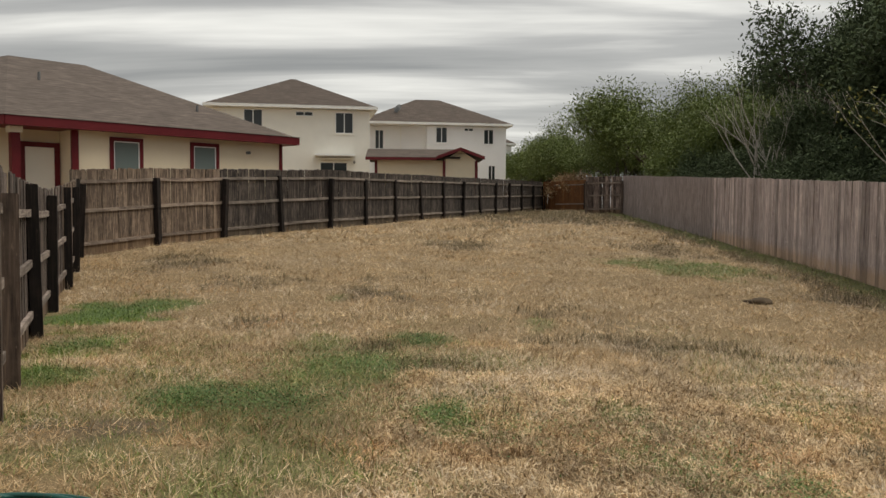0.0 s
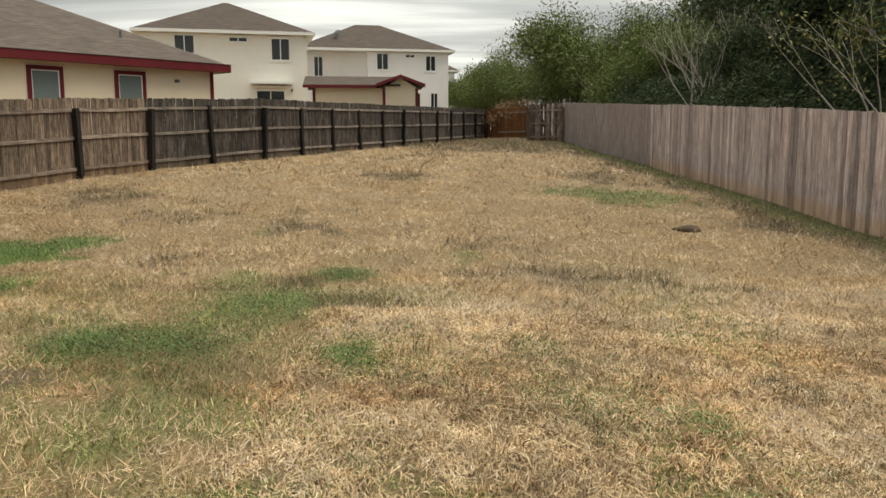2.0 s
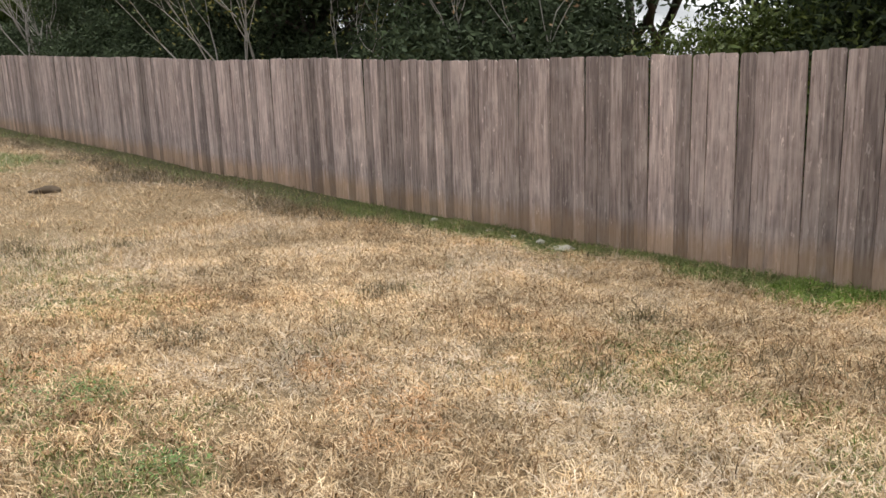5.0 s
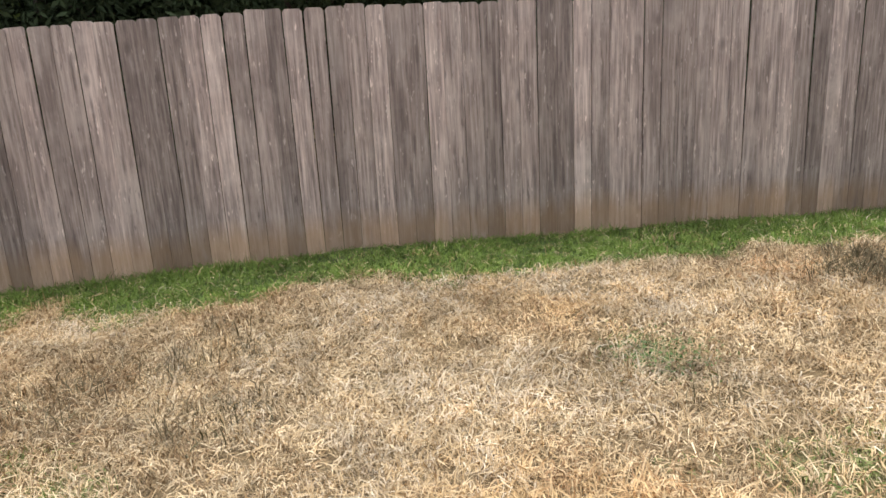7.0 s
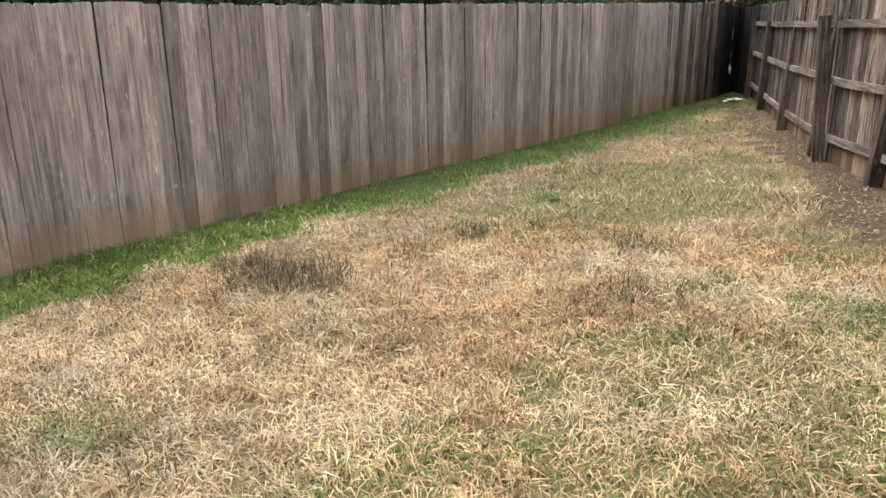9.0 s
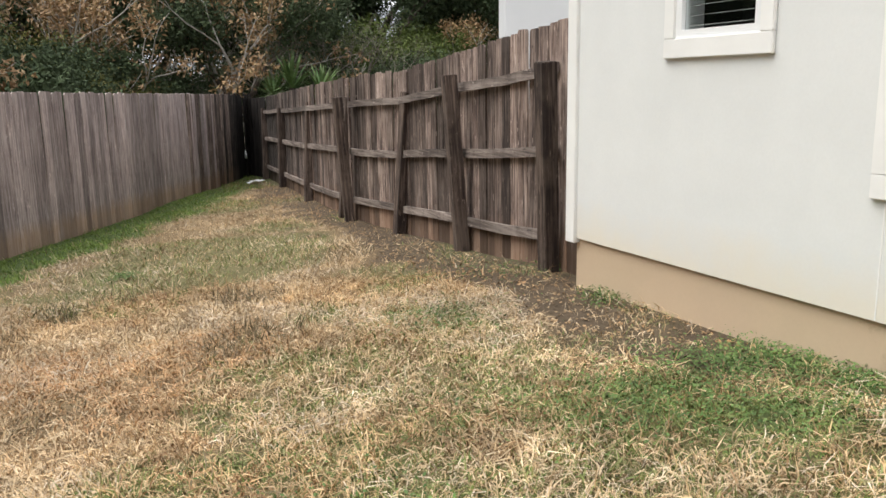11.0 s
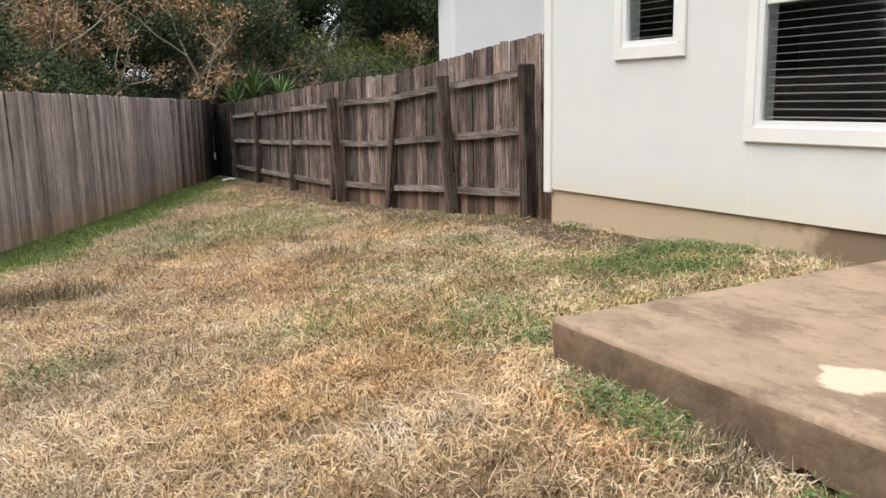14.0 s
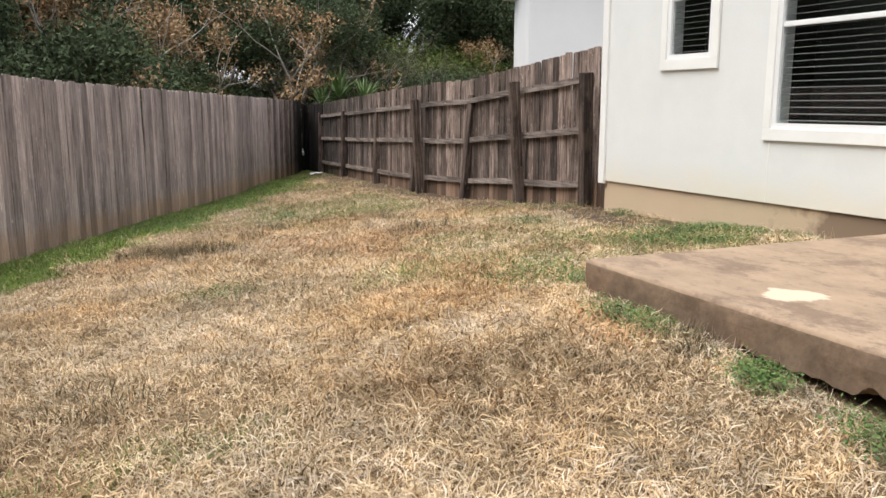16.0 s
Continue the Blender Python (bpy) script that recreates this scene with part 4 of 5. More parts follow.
def red_house():
    u, v = Vector((-0.661, -0.751, 0)), Vector((-0.751, 0.661, 0))
    c = Vector((-6.44, 29.33, 0)) + 0.45 * u + 0.45 * v
    w = 17.0
    o = c + w * u
    root = thing("neighbor_house", pose(o.x, o.y, 0, 0, 0, math.degrees(math.atan2(-u.y, -u.x))), "cream one-storey house with dark red trim and brown shingle hip roof", "house", kind="structure")
    porch = w - 7.4
    part("wall", boxed(porch, 0, 0.2, w, 9.9, 3.86), CREAM, root)
    part("wall", boxed(0, 1.0, 0.2, porch, 9.9, 3.86), CREAM, root)
    z = 4.03
    bm = bmesh.new()
    spots = {"a": (9.5, 4.95, 6.58), "b": (12.05, 4.95, 6.58), "m": (8.33, 4.95, 6.23), "n": (4.0, 4.95, 6.23), "v": (6.9, 0.55, z), "c": (7.6, -0.45, z), "d": (17.45, -0.45, z), "e": (17.45, 10.35, z), "f": (8.33, 10.35, z), "g": (-0.45, 10.35, z), "h": (-0.45, 0.55, z)}
    vs = {k: bm.verts.new(c) for k, c in spots.items()}
    for f in ("cdba", "deb", "efab", "fgnm", "fma", "cam", "cmv", "hvmn", "ghn", "hgfedcv"):
        bm.faces.new([vs[k] for k in f])
    bmesh.ops.recalc_face_normals(bm, faces=bm.faces)
    part("roof", bm, ROOF_BROWN, root)
    edge = [spots[k] for k in "hvcdegh"]
    for (ax, ay, _), (bx, by, _) in zip(edge[:-1], edge[1:]):
        d = math.hypot(bx - ax, by - ay)
        m = pose(ax, ay, 0, 0, 0, math.degrees(math.atan2(by - ay, bx - ax)))
        part("fascia", boxed(0, -0.03, z - 0.24, d, -0.002, z + 0.02, m=m), RED_PAINT, root)
        part("drip_edge", boxed(0, -0.05, z + 0.022, d, 0.02, z + 0.036, m=m), ROOF_DARK, root)
    part("soffit", boxed(7.6, -0.44, z - 0.22, 17.44, 1.2, z - 0.19), RED_PAINT, root)
    part("soffit", boxed(-0.44, 0.56, z - 0.22, 7.59, 1.2, z - 0.19), RED_PAINT, root)
    for x in (w - 6.24, w - 3.55):
        far_window(root, x + 0.06, 2.35, 0.82, 1.2, RED_PAINT, 0.0, 0, PANE_CURTAIN, 0.12)
    part("porch_post", boxed(7.9, -0.02, 0.2, 8.14, 0.22, 3.62), RED_PAINT, root)
    part("post_cap", boxed(7.84, -0.06, 3.62, 8.2, 0.26, 3.8, bevel=0.01), CREAM_LIGHT, root)
    part("corner_board", boxed(porch - 0.03, -0.03, 0.3, porch + 0.16, 0.1, 3.8), RED_PAINT, root)
    door = part("door", boxed(8.58, 0.94, 0.4, 9.42, 0.995, 3.3), CREAM_LIGHT, root, "cream porch door in a red casing")
    fr = bmesh.new()
    for a in ((8.42, 0.4, 8.58, 3.45), (9.42, 0.4, 9.58, 3.45), (8.58, 3.3, 9.42, 3.45)):
        add_box(fr, a[0], 0.92, a[1], a[2], 0.995, a[3])
    part("casing", fr, RED_PAINT, door)
    part("corner_board", boxed(w - 0.1, -0.03, 0.3, w + 0.03, 0.1, 3.8), RED_PAINT, root)
    part("wall_lamp", boxed(w - 1.5, -0.18, 3.38, w - 1.38, -0.003, 3.48, bevel=0.02), METAL, root)
    for x, y, top in ((9.7, 2.8, 5.82), (14.4, 1.3, 5.08), (6.75, 3.0, 5.58)):
        bm = bmesh.new()
        bmesh.ops.create_cone(bm, segments=10, radius1=0.045, radius2=0.045, depth=0.7, cap_ends=True, matrix=pose(x, y, top - 0.35))
        part("vent_pipe", bm, METAL, root)
    part("roof_vent", boxed(7.0, 2.7, 5.0, 7.3, 3.0, 5.42, bevel=0.03), METAL, root)


def two_storey_cream():
    a = math.atan2(0.215, 0.976)
    root = thing("neighbor_house", pose(-14.5, 44.11, 0, 0, 0, math.degrees(a)), "pale cream two-storey house with brown hip roof", "house", kind="structure")
    part("wall", boxed(0, 0, 0.5, 8.63, 8.4, 6.98), CREAM_LIGHT, root)
    hip_roof(8.63, 8.4, 7.14, 2.1, 0.4, ROOF_DARK, root, TRIM_WHITE, 0.14)
    far_window(root, 1.71, 5.95, 1.0, 0.95, CREAM_LIGHT)
    far_window(root, 6.71, 5.68, 0.98, 1.15, CREAM_LIGHT)
    far_window(root, 4.51, 6.6, 0.95, 0.24, CREAM_LIGHT)
    far_window(root, 5.86, 2.4, 1.5, 1.65, CREAM_LIGHT)
    part("awning", boxed(5.56, -0.7, 4.38, 7.76, -0.002, 4.5), TRIM_WHITE, root)
    part("awning_trim", boxed(5.76, -0.3, 4.2, 7.61, -0.003, 4.28), CREAM_LIGHT, root)
    part("wall_lamp", boxed(7.71, -0.14, 4.0, 7.81, -0.003, 4.15, bevel=0.02), METAL, root)


def two_storey_white():
    root = thing("neighbor_house", pose(-8.1, 57.5, 0, 0, 0, 11.5), "white two-storey house with brown hip roof and satellite dish", "house", kind="structure")
    part("wall", boxed(4.6, 0, 0.5, 10.4, 8.6, 7.42), WHITE_WALL, root)
    part("wall", boxed(0, 0.9, 0.5, 4.6, 8.6, 7.42), WHITE_WALL, root)
    hip_roof(10.4, 8.6, 7.58, 2.2, 0.4, ROOF_DARK, root, TRIM_WHITE, 0.14)
    far_window(root, 0.95, 5.75, 0.6, 1.35, WHITE_WALL, 0.9)
    far_window(root, 5.25, 6.2, 0.8, 1.1, WHITE_WALL)
    far_window(root, 8.75, 6.15, 0.7, 1.05, WHITE_WALL)
    far_window(root, 7.3, 7.05, 0.65, 0.22, WHITE_WALL)
    far_window(root, 7.95, 3.6, 0.4, 1.0, WHITE_WALL)
    far_window(root, 9.1, 3.6, 0.5, 1.0, WHITE_WALL)
    part("downspout", boxed(2.75, 0.82, 0.6, 2.83, 0.897, 7.4), TRIM_WHITE, root)
    dish = bmesh.new()
    bmesh.ops.create_cone(dish, segments=16, radius1=0.34, radius2=0.08, depth=0.07, cap_ends=True, matrix=pose(2.6, 1.3, 8.75, 62, 0, -50))
    add_box(dish, 2.59, 1.02, 8.58, 2.61, 1.3, 8.60)
    dish_ob = part("satellite_dish", dish, METAL, root)
    part("dish_mast", boxed(2.57, 1.35, 8.2, 2.62, 1.40, 8.75), METAL, dish_ob)


def far_house():
    root = thing("neighbor_house", pose(0.6, 76, 0, 0, 0, 8), "distant white house with dark roof", "house", kind="structure")
    part("wall", boxed(0, 0, 0.5, 2.6, 8, 7.3), WHITE_WALL, root)
    hip_roof(2.6, 8, 7.5, 1.0, 0.4, ROOF_DARK, root, TRIM_WHITE, 0.14)
    far_window(root, 1.6, 5.6, 0.7, 0.9, WHITE_WALL)


def prism_roof(name, x0, x1, y0, y1, z0, z1, along_x, material, root, t=0.07):
    """One slope pair of a gable roof, as two thick boards."""
    xm, ym = (x0 + x1) / 2, (y0 + y1) / 2
    pairs = [((x0, y0), (x1, y0), (x1, ym), (x0, ym)), ((x1, y1), (x0, y1), (x0, ym), (x1, ym))] if along_x else [((x0, y1), (x0, y0), (xm, y0), (xm, y1)), ((x1, y0), (x1, y1), (xm, y1), (xm, y0))]
    for c in pairs:
        bm = bmesh.new()
        zs = (z0, z0, z1, z1)
        vs = [bm.verts.new((x, y, z)) for (x, y), z in zip(c, zs)] + [bm.verts.new((x, y, z + t)) for (x, y), z in zip(c, zs)]
        for f in ((3, 2, 1, 0), (4, 5, 6, 7), (0, 1, 5, 4), (1, 2, 6, 5), (2, 3, 7, 6), (3, 0, 4, 7)):
            bm.faces.new([vs[k] for k in f])
        bmesh.ops.recalc_face_normals(bm, faces=bm.faces)
        part(name, bm, material, root)


def shed():
    root = thing("shed", pose(-5.05, 40.65, 0, 0, 0, 4), "cream garden shed with red trim and brown gabled roof", "shed")
    w, d = 5.0, 2.8
    part("wall", boxed(0, 0, 0.9, 3.4, d, 3.92), CREAM, root)
    part("wall", boxed(3.4, -0.3, 0.9, w, d, 3.92), CREAM, root)
    for x, y in ((0, 0), (3.4, -0.3), (w, -0.3)):
        part("corner_board", boxed(x - 0.07, y - 0.03, 0.9, x + 0.07, y + 0.07, 3.9), RED_PAINT, root)
    prism_roof("roof", -0.5, 4.2, -0.45, d + 0.45, 3.98, 4.5, True, ROOF_DARK, root)
    prism_roof("roof", 3.0, w + 0.4, -0.7, d + 0.4, 4.0, 4.44, False, ROOF_DARK, root)
    part("fascia", boxed(-0.5, -0.485, 3.9, 3.05, -0.452, 4.04), RED_PAINT, root)
    gab = bmesh.new()
    xm = (3.0 + w + 0.4) / 2
    vs = [gab.verts.new(c) for c in ((3.4, -0.3, 3.92), (w, -0.3, 3.92), (xm, -0.3, 4.42), (3.4, -0.2, 3.92), (w, -0.2, 3.92), (xm, -0.2, 4.42))]
    for f in ((0, 1, 2), (5, 4, 3), (0, 2, 5, 3), (1, 4, 5, 2), (0, 3, 4, 1)):
        gab.faces.new([vs[k] for k in f])
    part("gable", gab, CREAM, root)
    for xa, xb in ((3.0, xm), (w + 0.4, xm)):
        bm = bmesh.new()
        vs = [bm.verts.new(c) for y in (-0.74, -0.703) for c in ((xa, y, 3.93), (xb, y, 4.37), (xb, y, 4.53), (xa, y, 4.09))]
        for f in ((0, 1, 2, 3), (7, 6, 5, 4), (0, 4, 5, 1), (1, 5, 6, 2), (2, 6, 7, 3), (3, 7, 4, 0)):
            bm.faces.new([vs[k] for k in f])
        bmesh.ops.recalc_face_normals(bm, faces=bm.faces)
        part("barge_board", bm, RED_PAINT, root)


def white_house_behind():
    root = thing("neighbor_house", pose(-10.75, -23.2, 0), "white painted house wall behind the fence", "house", kind="structure")
    part("wall", boxed(0, 0, -1.0, 12.0, 8.2, 4.65), WHITE_WALL, root)
    hip_roof(12.0, 8.2, 4.85, 2.2, 0.35, ROOF_DARK, root, TRIM_WHITE, 0.14)


red_house()
two_storey_cream()
two_storey_white()
far_house()
shed()
white_house_behind()


# ---- trees and shrubs ----
def grow(rnd, p, d, length, r, depth, segs, tips, wander=0.35, fork=(2, 3), shrink=0.72, upward=0.12, angle=0.6):
    """Limbs from one stem: short bent pieces, forking at their ends."""
    n = 3
    for _ in range(n):
        d = (d + Vector((rnd.gauss(0, wander), rnd.gauss(0, wander), rnd.gauss(0, wander * 0.6) + upward)) * 0.5).normalized()
        q = p + d * (length / n)
        r2 = r * 0.9
        segs.append((p, q, r, r2))
        p, r = q, r2
        if depth <= 2:
            tips.append(p)
    if depth == 0:
        return
    for _ in range(rnd.randint(*fork)):
        side = Vector((rnd.gauss(0, 1), rnd.gauss(0, 1), rnd.gauss(0, 0.5)))
        side = (side - d * side.dot(d)).normalized()
        nd = (d + side * angle * rnd.uniform(0.6, 1.3)).normalized()
        grow(rnd, p, nd, length * shrink * rnd.uniform(0.8, 1.15), r * 0.66, depth - 1, segs, tips, wander, fork, shrink, upward, angle)


def tube_mesh(name, segs, material, sides=5):
    a = np.array([s[0][:] for s in segs])
    b = np.array([s[1][:] for s in segs])
    ra, rb = np.array([s[2] for s in segs]), np.array([s[3] for s in segs])
    d = b - a
    d /= np.linalg.norm(d, axis=1)[:, None] + 1e-9
    ref = np.where(np.abs(d[:, 2:3]) > 0.9, np.array([[1.0, 0, 0]]), np.array([[0, 0, 1.0]]))
    e1 = np.cross(d, ref)
    e1 /= np.linalg.norm(e1, axis=1)[:, None]
    e2 = np.cross(d, e1)
    ang = np.arange(sides) / sides * 2 * np.pi
    ring = e1[:, None] * np.cos(ang)[None, :, None] + e2[:, None] * np.sin(ang)[None, :, None]
    va = a[:, None] + ring * ra[:, None, None]
    vb = b[:, None] + ring * rb[:, None, None]
    verts = np.concatenate([va, vb], 1).reshape(-1, 3)
    k = np.arange(sides)
    f = np.stack([k, (k + 1) % sides, (k + 1) % sides + sides, k + sides], 1)
    faces = (np.arange(len(segs))[:, None, None] * 2 * sides + f[None]).reshape(-1, 4)
    return mesh_of(name, verts.tolist(), faces.tolist(), material, True)


def leaf_mesh(name, tips, per, radius, size, material, seed, long=1.6, droop=0.0):
    r = np.random.RandomState(seed)
    t = np.array([p[:] for p in tips])
    c = np.repeat(t, per, 0)
    n = len(c)
    off = np.clip(r.normal(0, 1, (n, 3)), -1.6, 1.6) * radius * np.array([1, 1, 0.75])
    c = c + off
    ax = r.normal(0, 1, (n, 3))
    ax[:, 2] -= droop
    ax /= np.linalg.norm(ax, axis=1)[:, None]
    bx = np.cross(ax, r.normal(0, 1, (n, 3)))
    bx /= np.linalg.norm(bx, axis=1)[:, None] + 1e-9
    s = size * r.uniform(0.6, 1.4, (n, 1))
    v = np.stack([c - ax * s * long, c + bx * s * 0.6, c + ax * s * long, c - bx * s * 0.6], 1)
    return tri_cloud(name, v, None, material)


def tree(name, seed, stems, length, r0, depth, bark, leaf=None, per=20, cloud=0.4, size=0.06, label="", spread=0.5, upward=0.12, wander=0.35, angle=0.6, fork=(2, 3), shrink=0.72, long=1.6, keep=1.0, droop=0.0, base=0.1):
    rnd = random.Random(seed)
    segs, tips = [], []
    for k in range(stems):
        a = rnd.uniform(0, 2 * math.pi)
        d = Vector((math.cos(a) * spread * rnd.uniform(0.3, 1), math.sin(a) * spread * rnd.uniform(0.3, 1), 1)).normalized()
        grow(rnd, Vector((math.cos(a) * base * (stems > 1), math.sin(a) * base * (stems > 1), -0.15)), d, length, r0, depth, segs, tips, wander, fork, shrink, upward, angle)
    root = thing(name, Matrix.Identity(4), label, "shrub" if "shrub" in name else "tree")
    part("trunk", tube_mesh("trunk", segs, bark), None, root)
    if leaf:
        if keep < 1:
            tips = [t for t in tips if rnd.random() < keep]
        part("crown", leaf_mesh("crown", tips, per, cloud, size, leaf, seed, long, droop), None, root)
    return root


def place(ob, x, y, scale=1.0, turn=0.0, z=None):
    ob.matrix_world = pose(x, y, gz(x, y) if z is None else z, 0, 0, turn)
    ob.scale = (scale, scale, scale)
    return ob


def again(ob, x, y, scale, turn):
    ob.scale = (scale, scale, scale)
    return copy_thing(ob, pose(x, y, gz(x, y), 0, 0, turn))


rt = random.Random(5)
under = tree("shrub", 71, 9, 0.95, 0.03, 3, BARK, LEAF_DARK, 70, 0.27, 0.027, "dense dark green undergrowth behind the fence", spread=0.9, upward=0.1)
place(under, 10.6, 39.0, 1.1, 0)
for y in np.arange(-17.5, 38, 1.9):
    if not 5.0 < y < 8.6:
        again(under, 10.7 + rt.uniform(-0.3, 0.6), y, rt.uniform(0.95, 1.35), rt.uniform(0, 360))
for x, y in ((9.0, -22), (7.6, -22.6), (4.4, -23.5), (2.8, -24.2), (10.4, -20.3), (1.4, -26), (6.2, -25), (0.0, -26.5)):
    again(under, x, y, rt.uniform(1.0, 1.4), rt.uniform(0, 360))
oak_label = "dense dark green live oak behind the fence"
oak_a = place(tree("oak_tree", 21, 2, 2.3, 0.2, 4, BARK, LEAF_DARK, 64, 0.36, 0.042, oak_label, spread=0.7, fork=(2, 3)), 12.0, 24.0, 1.05, 0)
oak_b = place(tree("oak_tree", 22, 3, 2.0, 0.16, 4, BARK, LEAF_DARK, 60, 0.36, 0.042, oak_label, spread=0.9, upward=0.06, fork=(2, 3)), 12.0, 19.0, 1.05, 40)
for k, (x, y, s) in enumerate([(15.2, 32.5, 1.0), (17, 29, 1.2), (15.5, 22, 1.3), (14.5, 16.5, 1.25), (12.2, 13.0, 1.1), (15.8, 11.5, 1.2), (11.8, 2.6, 1.05), (11.2, -1.6, 1.0),
                               (12, -6.0, 1.0), (14.5, -3.5, 1.2), (12.5, -10.5, 1.1), (15.5, -12, 1.3), (19, 20, 1.6), (20, 28, 1.7), (21, 36, 1.7), (16.5, 39, 1.3), (9.2, -25.5, 1.0), (12.8, -22, 1.1), (16, -19, 1.4), (20, -8, 1.6),
                               (8.0, -29, 1.2), (3.0, -31, 1.1), (13, -28, 1.4), (18.5, 3.0, 1.1), (-0.5, -33, 1.2), (11.0, 21.2, 0.7), (10.6, 26.5, 0.75), (10.6, 16.2, 0.65), (10.8, 0.4, 0.7), (10.6, -4.2, 0.7), (10.8, -8.6, 0.7), (8.9, -20.2, 0.8), (11.5, -25.0, 1.1), (6.0, -29.5, 1.2), (14.5, -24.5, 1.3), (1.0, -30.0, 1.0), (17.5, -14.5, 1.4), (16.5, 7.6, 1.25), (18.5, 10.5, 1.3)]):
    again(oak_a if k % 2 else oak_b, x, y, s, rt.uniform(0, 360))
for x, y, s, a in ((7.0, -34.0, 1.6, 30), (9.8, -33.0, 1.5, 140), (4.5, -35.0, 1.6, 260)):
    again(oak_a, x, y, s, a)
oak_a.scale = (1.2, 1.2, 1.2)
green_label = "feathery bright green mesquite tree beyond the fence"
mesq = place(tree("mesquite_tree", 31, 4, 1.7, 0.1, 4, BARK, LEAF_GREEN, 56, 0.38, 0.026, green_label, spread=0.9, upward=0.05, fork=(2, 3), long=2.4), 12.5, 50.0, 1.3, 0)
mesq_b = place(tree("mesquite_tree", 32, 4, 1.6, 0.1, 4, BARK, LEAF_GREEN, 56, 0.36, 0.026, green_label, spread=1.0, upward=0.02, fork=(2, 3), long=2.4), 10.8, 43.5, 1.0, 0)
for k, (x, y, s) in enumerate([(9.8, 55, 0.95), (7.2, 61, 0.95), (13.5, 58, 1.15), (4.8, 68, 1.0), (12.8, 44, 1.1), (16.5, 51, 1.3), (11.8, 38.5, 0.95), (14.2, 36.5, 1.1), (9.0, 68, 1.1), (6.8, 75, 1.2), (19, 45, 1.4), (12, 34.5, 0.75), (4.0, 80, 1.0), (15, 65, 1.4)]):
    again(mesq if k % 2 else mesq_b, x + 0.4, y, s * 1.32, rt.uniform(0, 360))
place(tree("bare_tree", 41, 13, 1.3, 0.036, 3, BARK_PALE, None, label="leafless pale gray multi-stemmed tree", base=0.45, spread=0.5, upward=0.26, wander=0.3, angle=0.45, fork=(2, 3), shrink=0.75), 9.6, 25.8, 1.4, 0)
place(tree("sparse_tree", 42, 6, 1.8, 0.04, 3, BARK_PALE, LEAF_YELLOW, 8, 0.16, 0.028, "thin tree with bare arching limbs and few leaves", spread=1.0, upward=0.08, wander=0.3, angle=0.5, keep=0.6), 9.1, 14.0, 0.95, 30)
place(tree("sparse_tree", 43, 5, 1.6, 0.04, 3, BARK_PALE, LEAF_ORANGE, 5, 0.13, 0.028, "thin bare tree with last brown leaves", spread=0.7, upward=0.12, wander=0.3, angle=0.5, keep=0.25), 9.1, 9.0, 0.95, 0)
place(tree("tall_tree", 44, 1, 2.6, 0.14, 3, BARK, LEAF_DARK, 8, 0.4, 0.06, "dark trunked thin tree in a gap of the woods", spread=0.15, upward=0.3, keep=0.6), 12.2, 8.2, 1.0, 0)
ylabel = "low yellow-green shrub behind the fence"
yel = place(tree("shrub", 51, 6, 0.75, 0.03, 3, BARK, LEAF_YELLOW, 80, 0.24, 0.013, ylabel, spread=0.9, upward=0.08), 11.4, 7.4, 0.65, 0)
for x, y, s in ((10.6, -13.4, 1.3), (10.2, -16.0, 1.2), (13.5, 10.2, 0.9), (10.2, -11.0, 1.3), (12.2, -16.5, 1.7), (9.6, -18.0, 1.1)):
    again(yel, x, y, s, rt.uniform(0, 360))
lime = place(tree("shrub", 52, 6, 0.8, 0.03, 3, BARK, LEAF_GREEN, 50, 0.24, 0.02, "light green leafy shrub behind the fence", spread=0.9, upward=0.08), 10.0, 4.9, 1.2, 0)
for x, y, s in ((3.7, -26.0, 1.7), (10.2, 2.6, 1.0), (4.6, -25.0, 1.3)):
    again(lime, x, y, s, rt.uniform(0, 360))
place(tree("orange_tree", 61, 3, 1.5, 0.06, 3, BARK_PALE, LEAF_ORANGE, 34, 0.13, 0.027, "leaning pale tree with clusters of orange-brown leaves", spread=0.9, upward=0.1, keep=0.36, fork=(2, 3)), 8.6, -19.2, 1.25, 200)
again(bpy.data.objects["orange_tree"], 2.2, -27.5, 1.3, 80)
again(bpy.data.objects["orange_tree"], 11.2, -18.2, 1.25, 140)
tw = place(tree("twig_shrub", 62, 9, 0.95, 0.02, 4, TWIG, None, label="gray leafless twiggy shrub", spread=1.0, upward=0.08, wander=0.4, fork=(2, 3)), 5.6, -23.5, 1.35, 0)
again(tw, 7.6, -23.0, 1.1, 100)
for x, y, s, a in ((6.2, -21.2, 1.7, 40), (4.9, -21.8, 1.6, 200), (8.4, -20.6, 1.6, 300)):
    again(tw, x, y, s, a)
for x, y, s, a in ((9.2, -19.8, 1.45, 20), (7.3, -20.4, 1.4, 260), (11.2, -12.2, 1.25, 310), (11.2, -15.0, 1.4, 75), (11.8, -19.6, 1.4, 15)):
    again(bpy.data.objects["orange_tree"], x, y, s, a)
for x, y, s, a in ((6.8, -26.0, 0.9, 10), (4.6, -27.5, 1.0, 130), (3.2, -27.0, 0.9, 220)):
    again(mesq_b, x, y, s, a)
dry_bush = place(tree("twig_shrub", 63, 12, 0.7, 0.012, 2, BARK, LEAF_ORANGE, 16, 0.16, 0.03, "rust-brown dried bush behind the far fence", spread=0.8, upward=0.15), 6.3, 51.5, 1.6, 0)


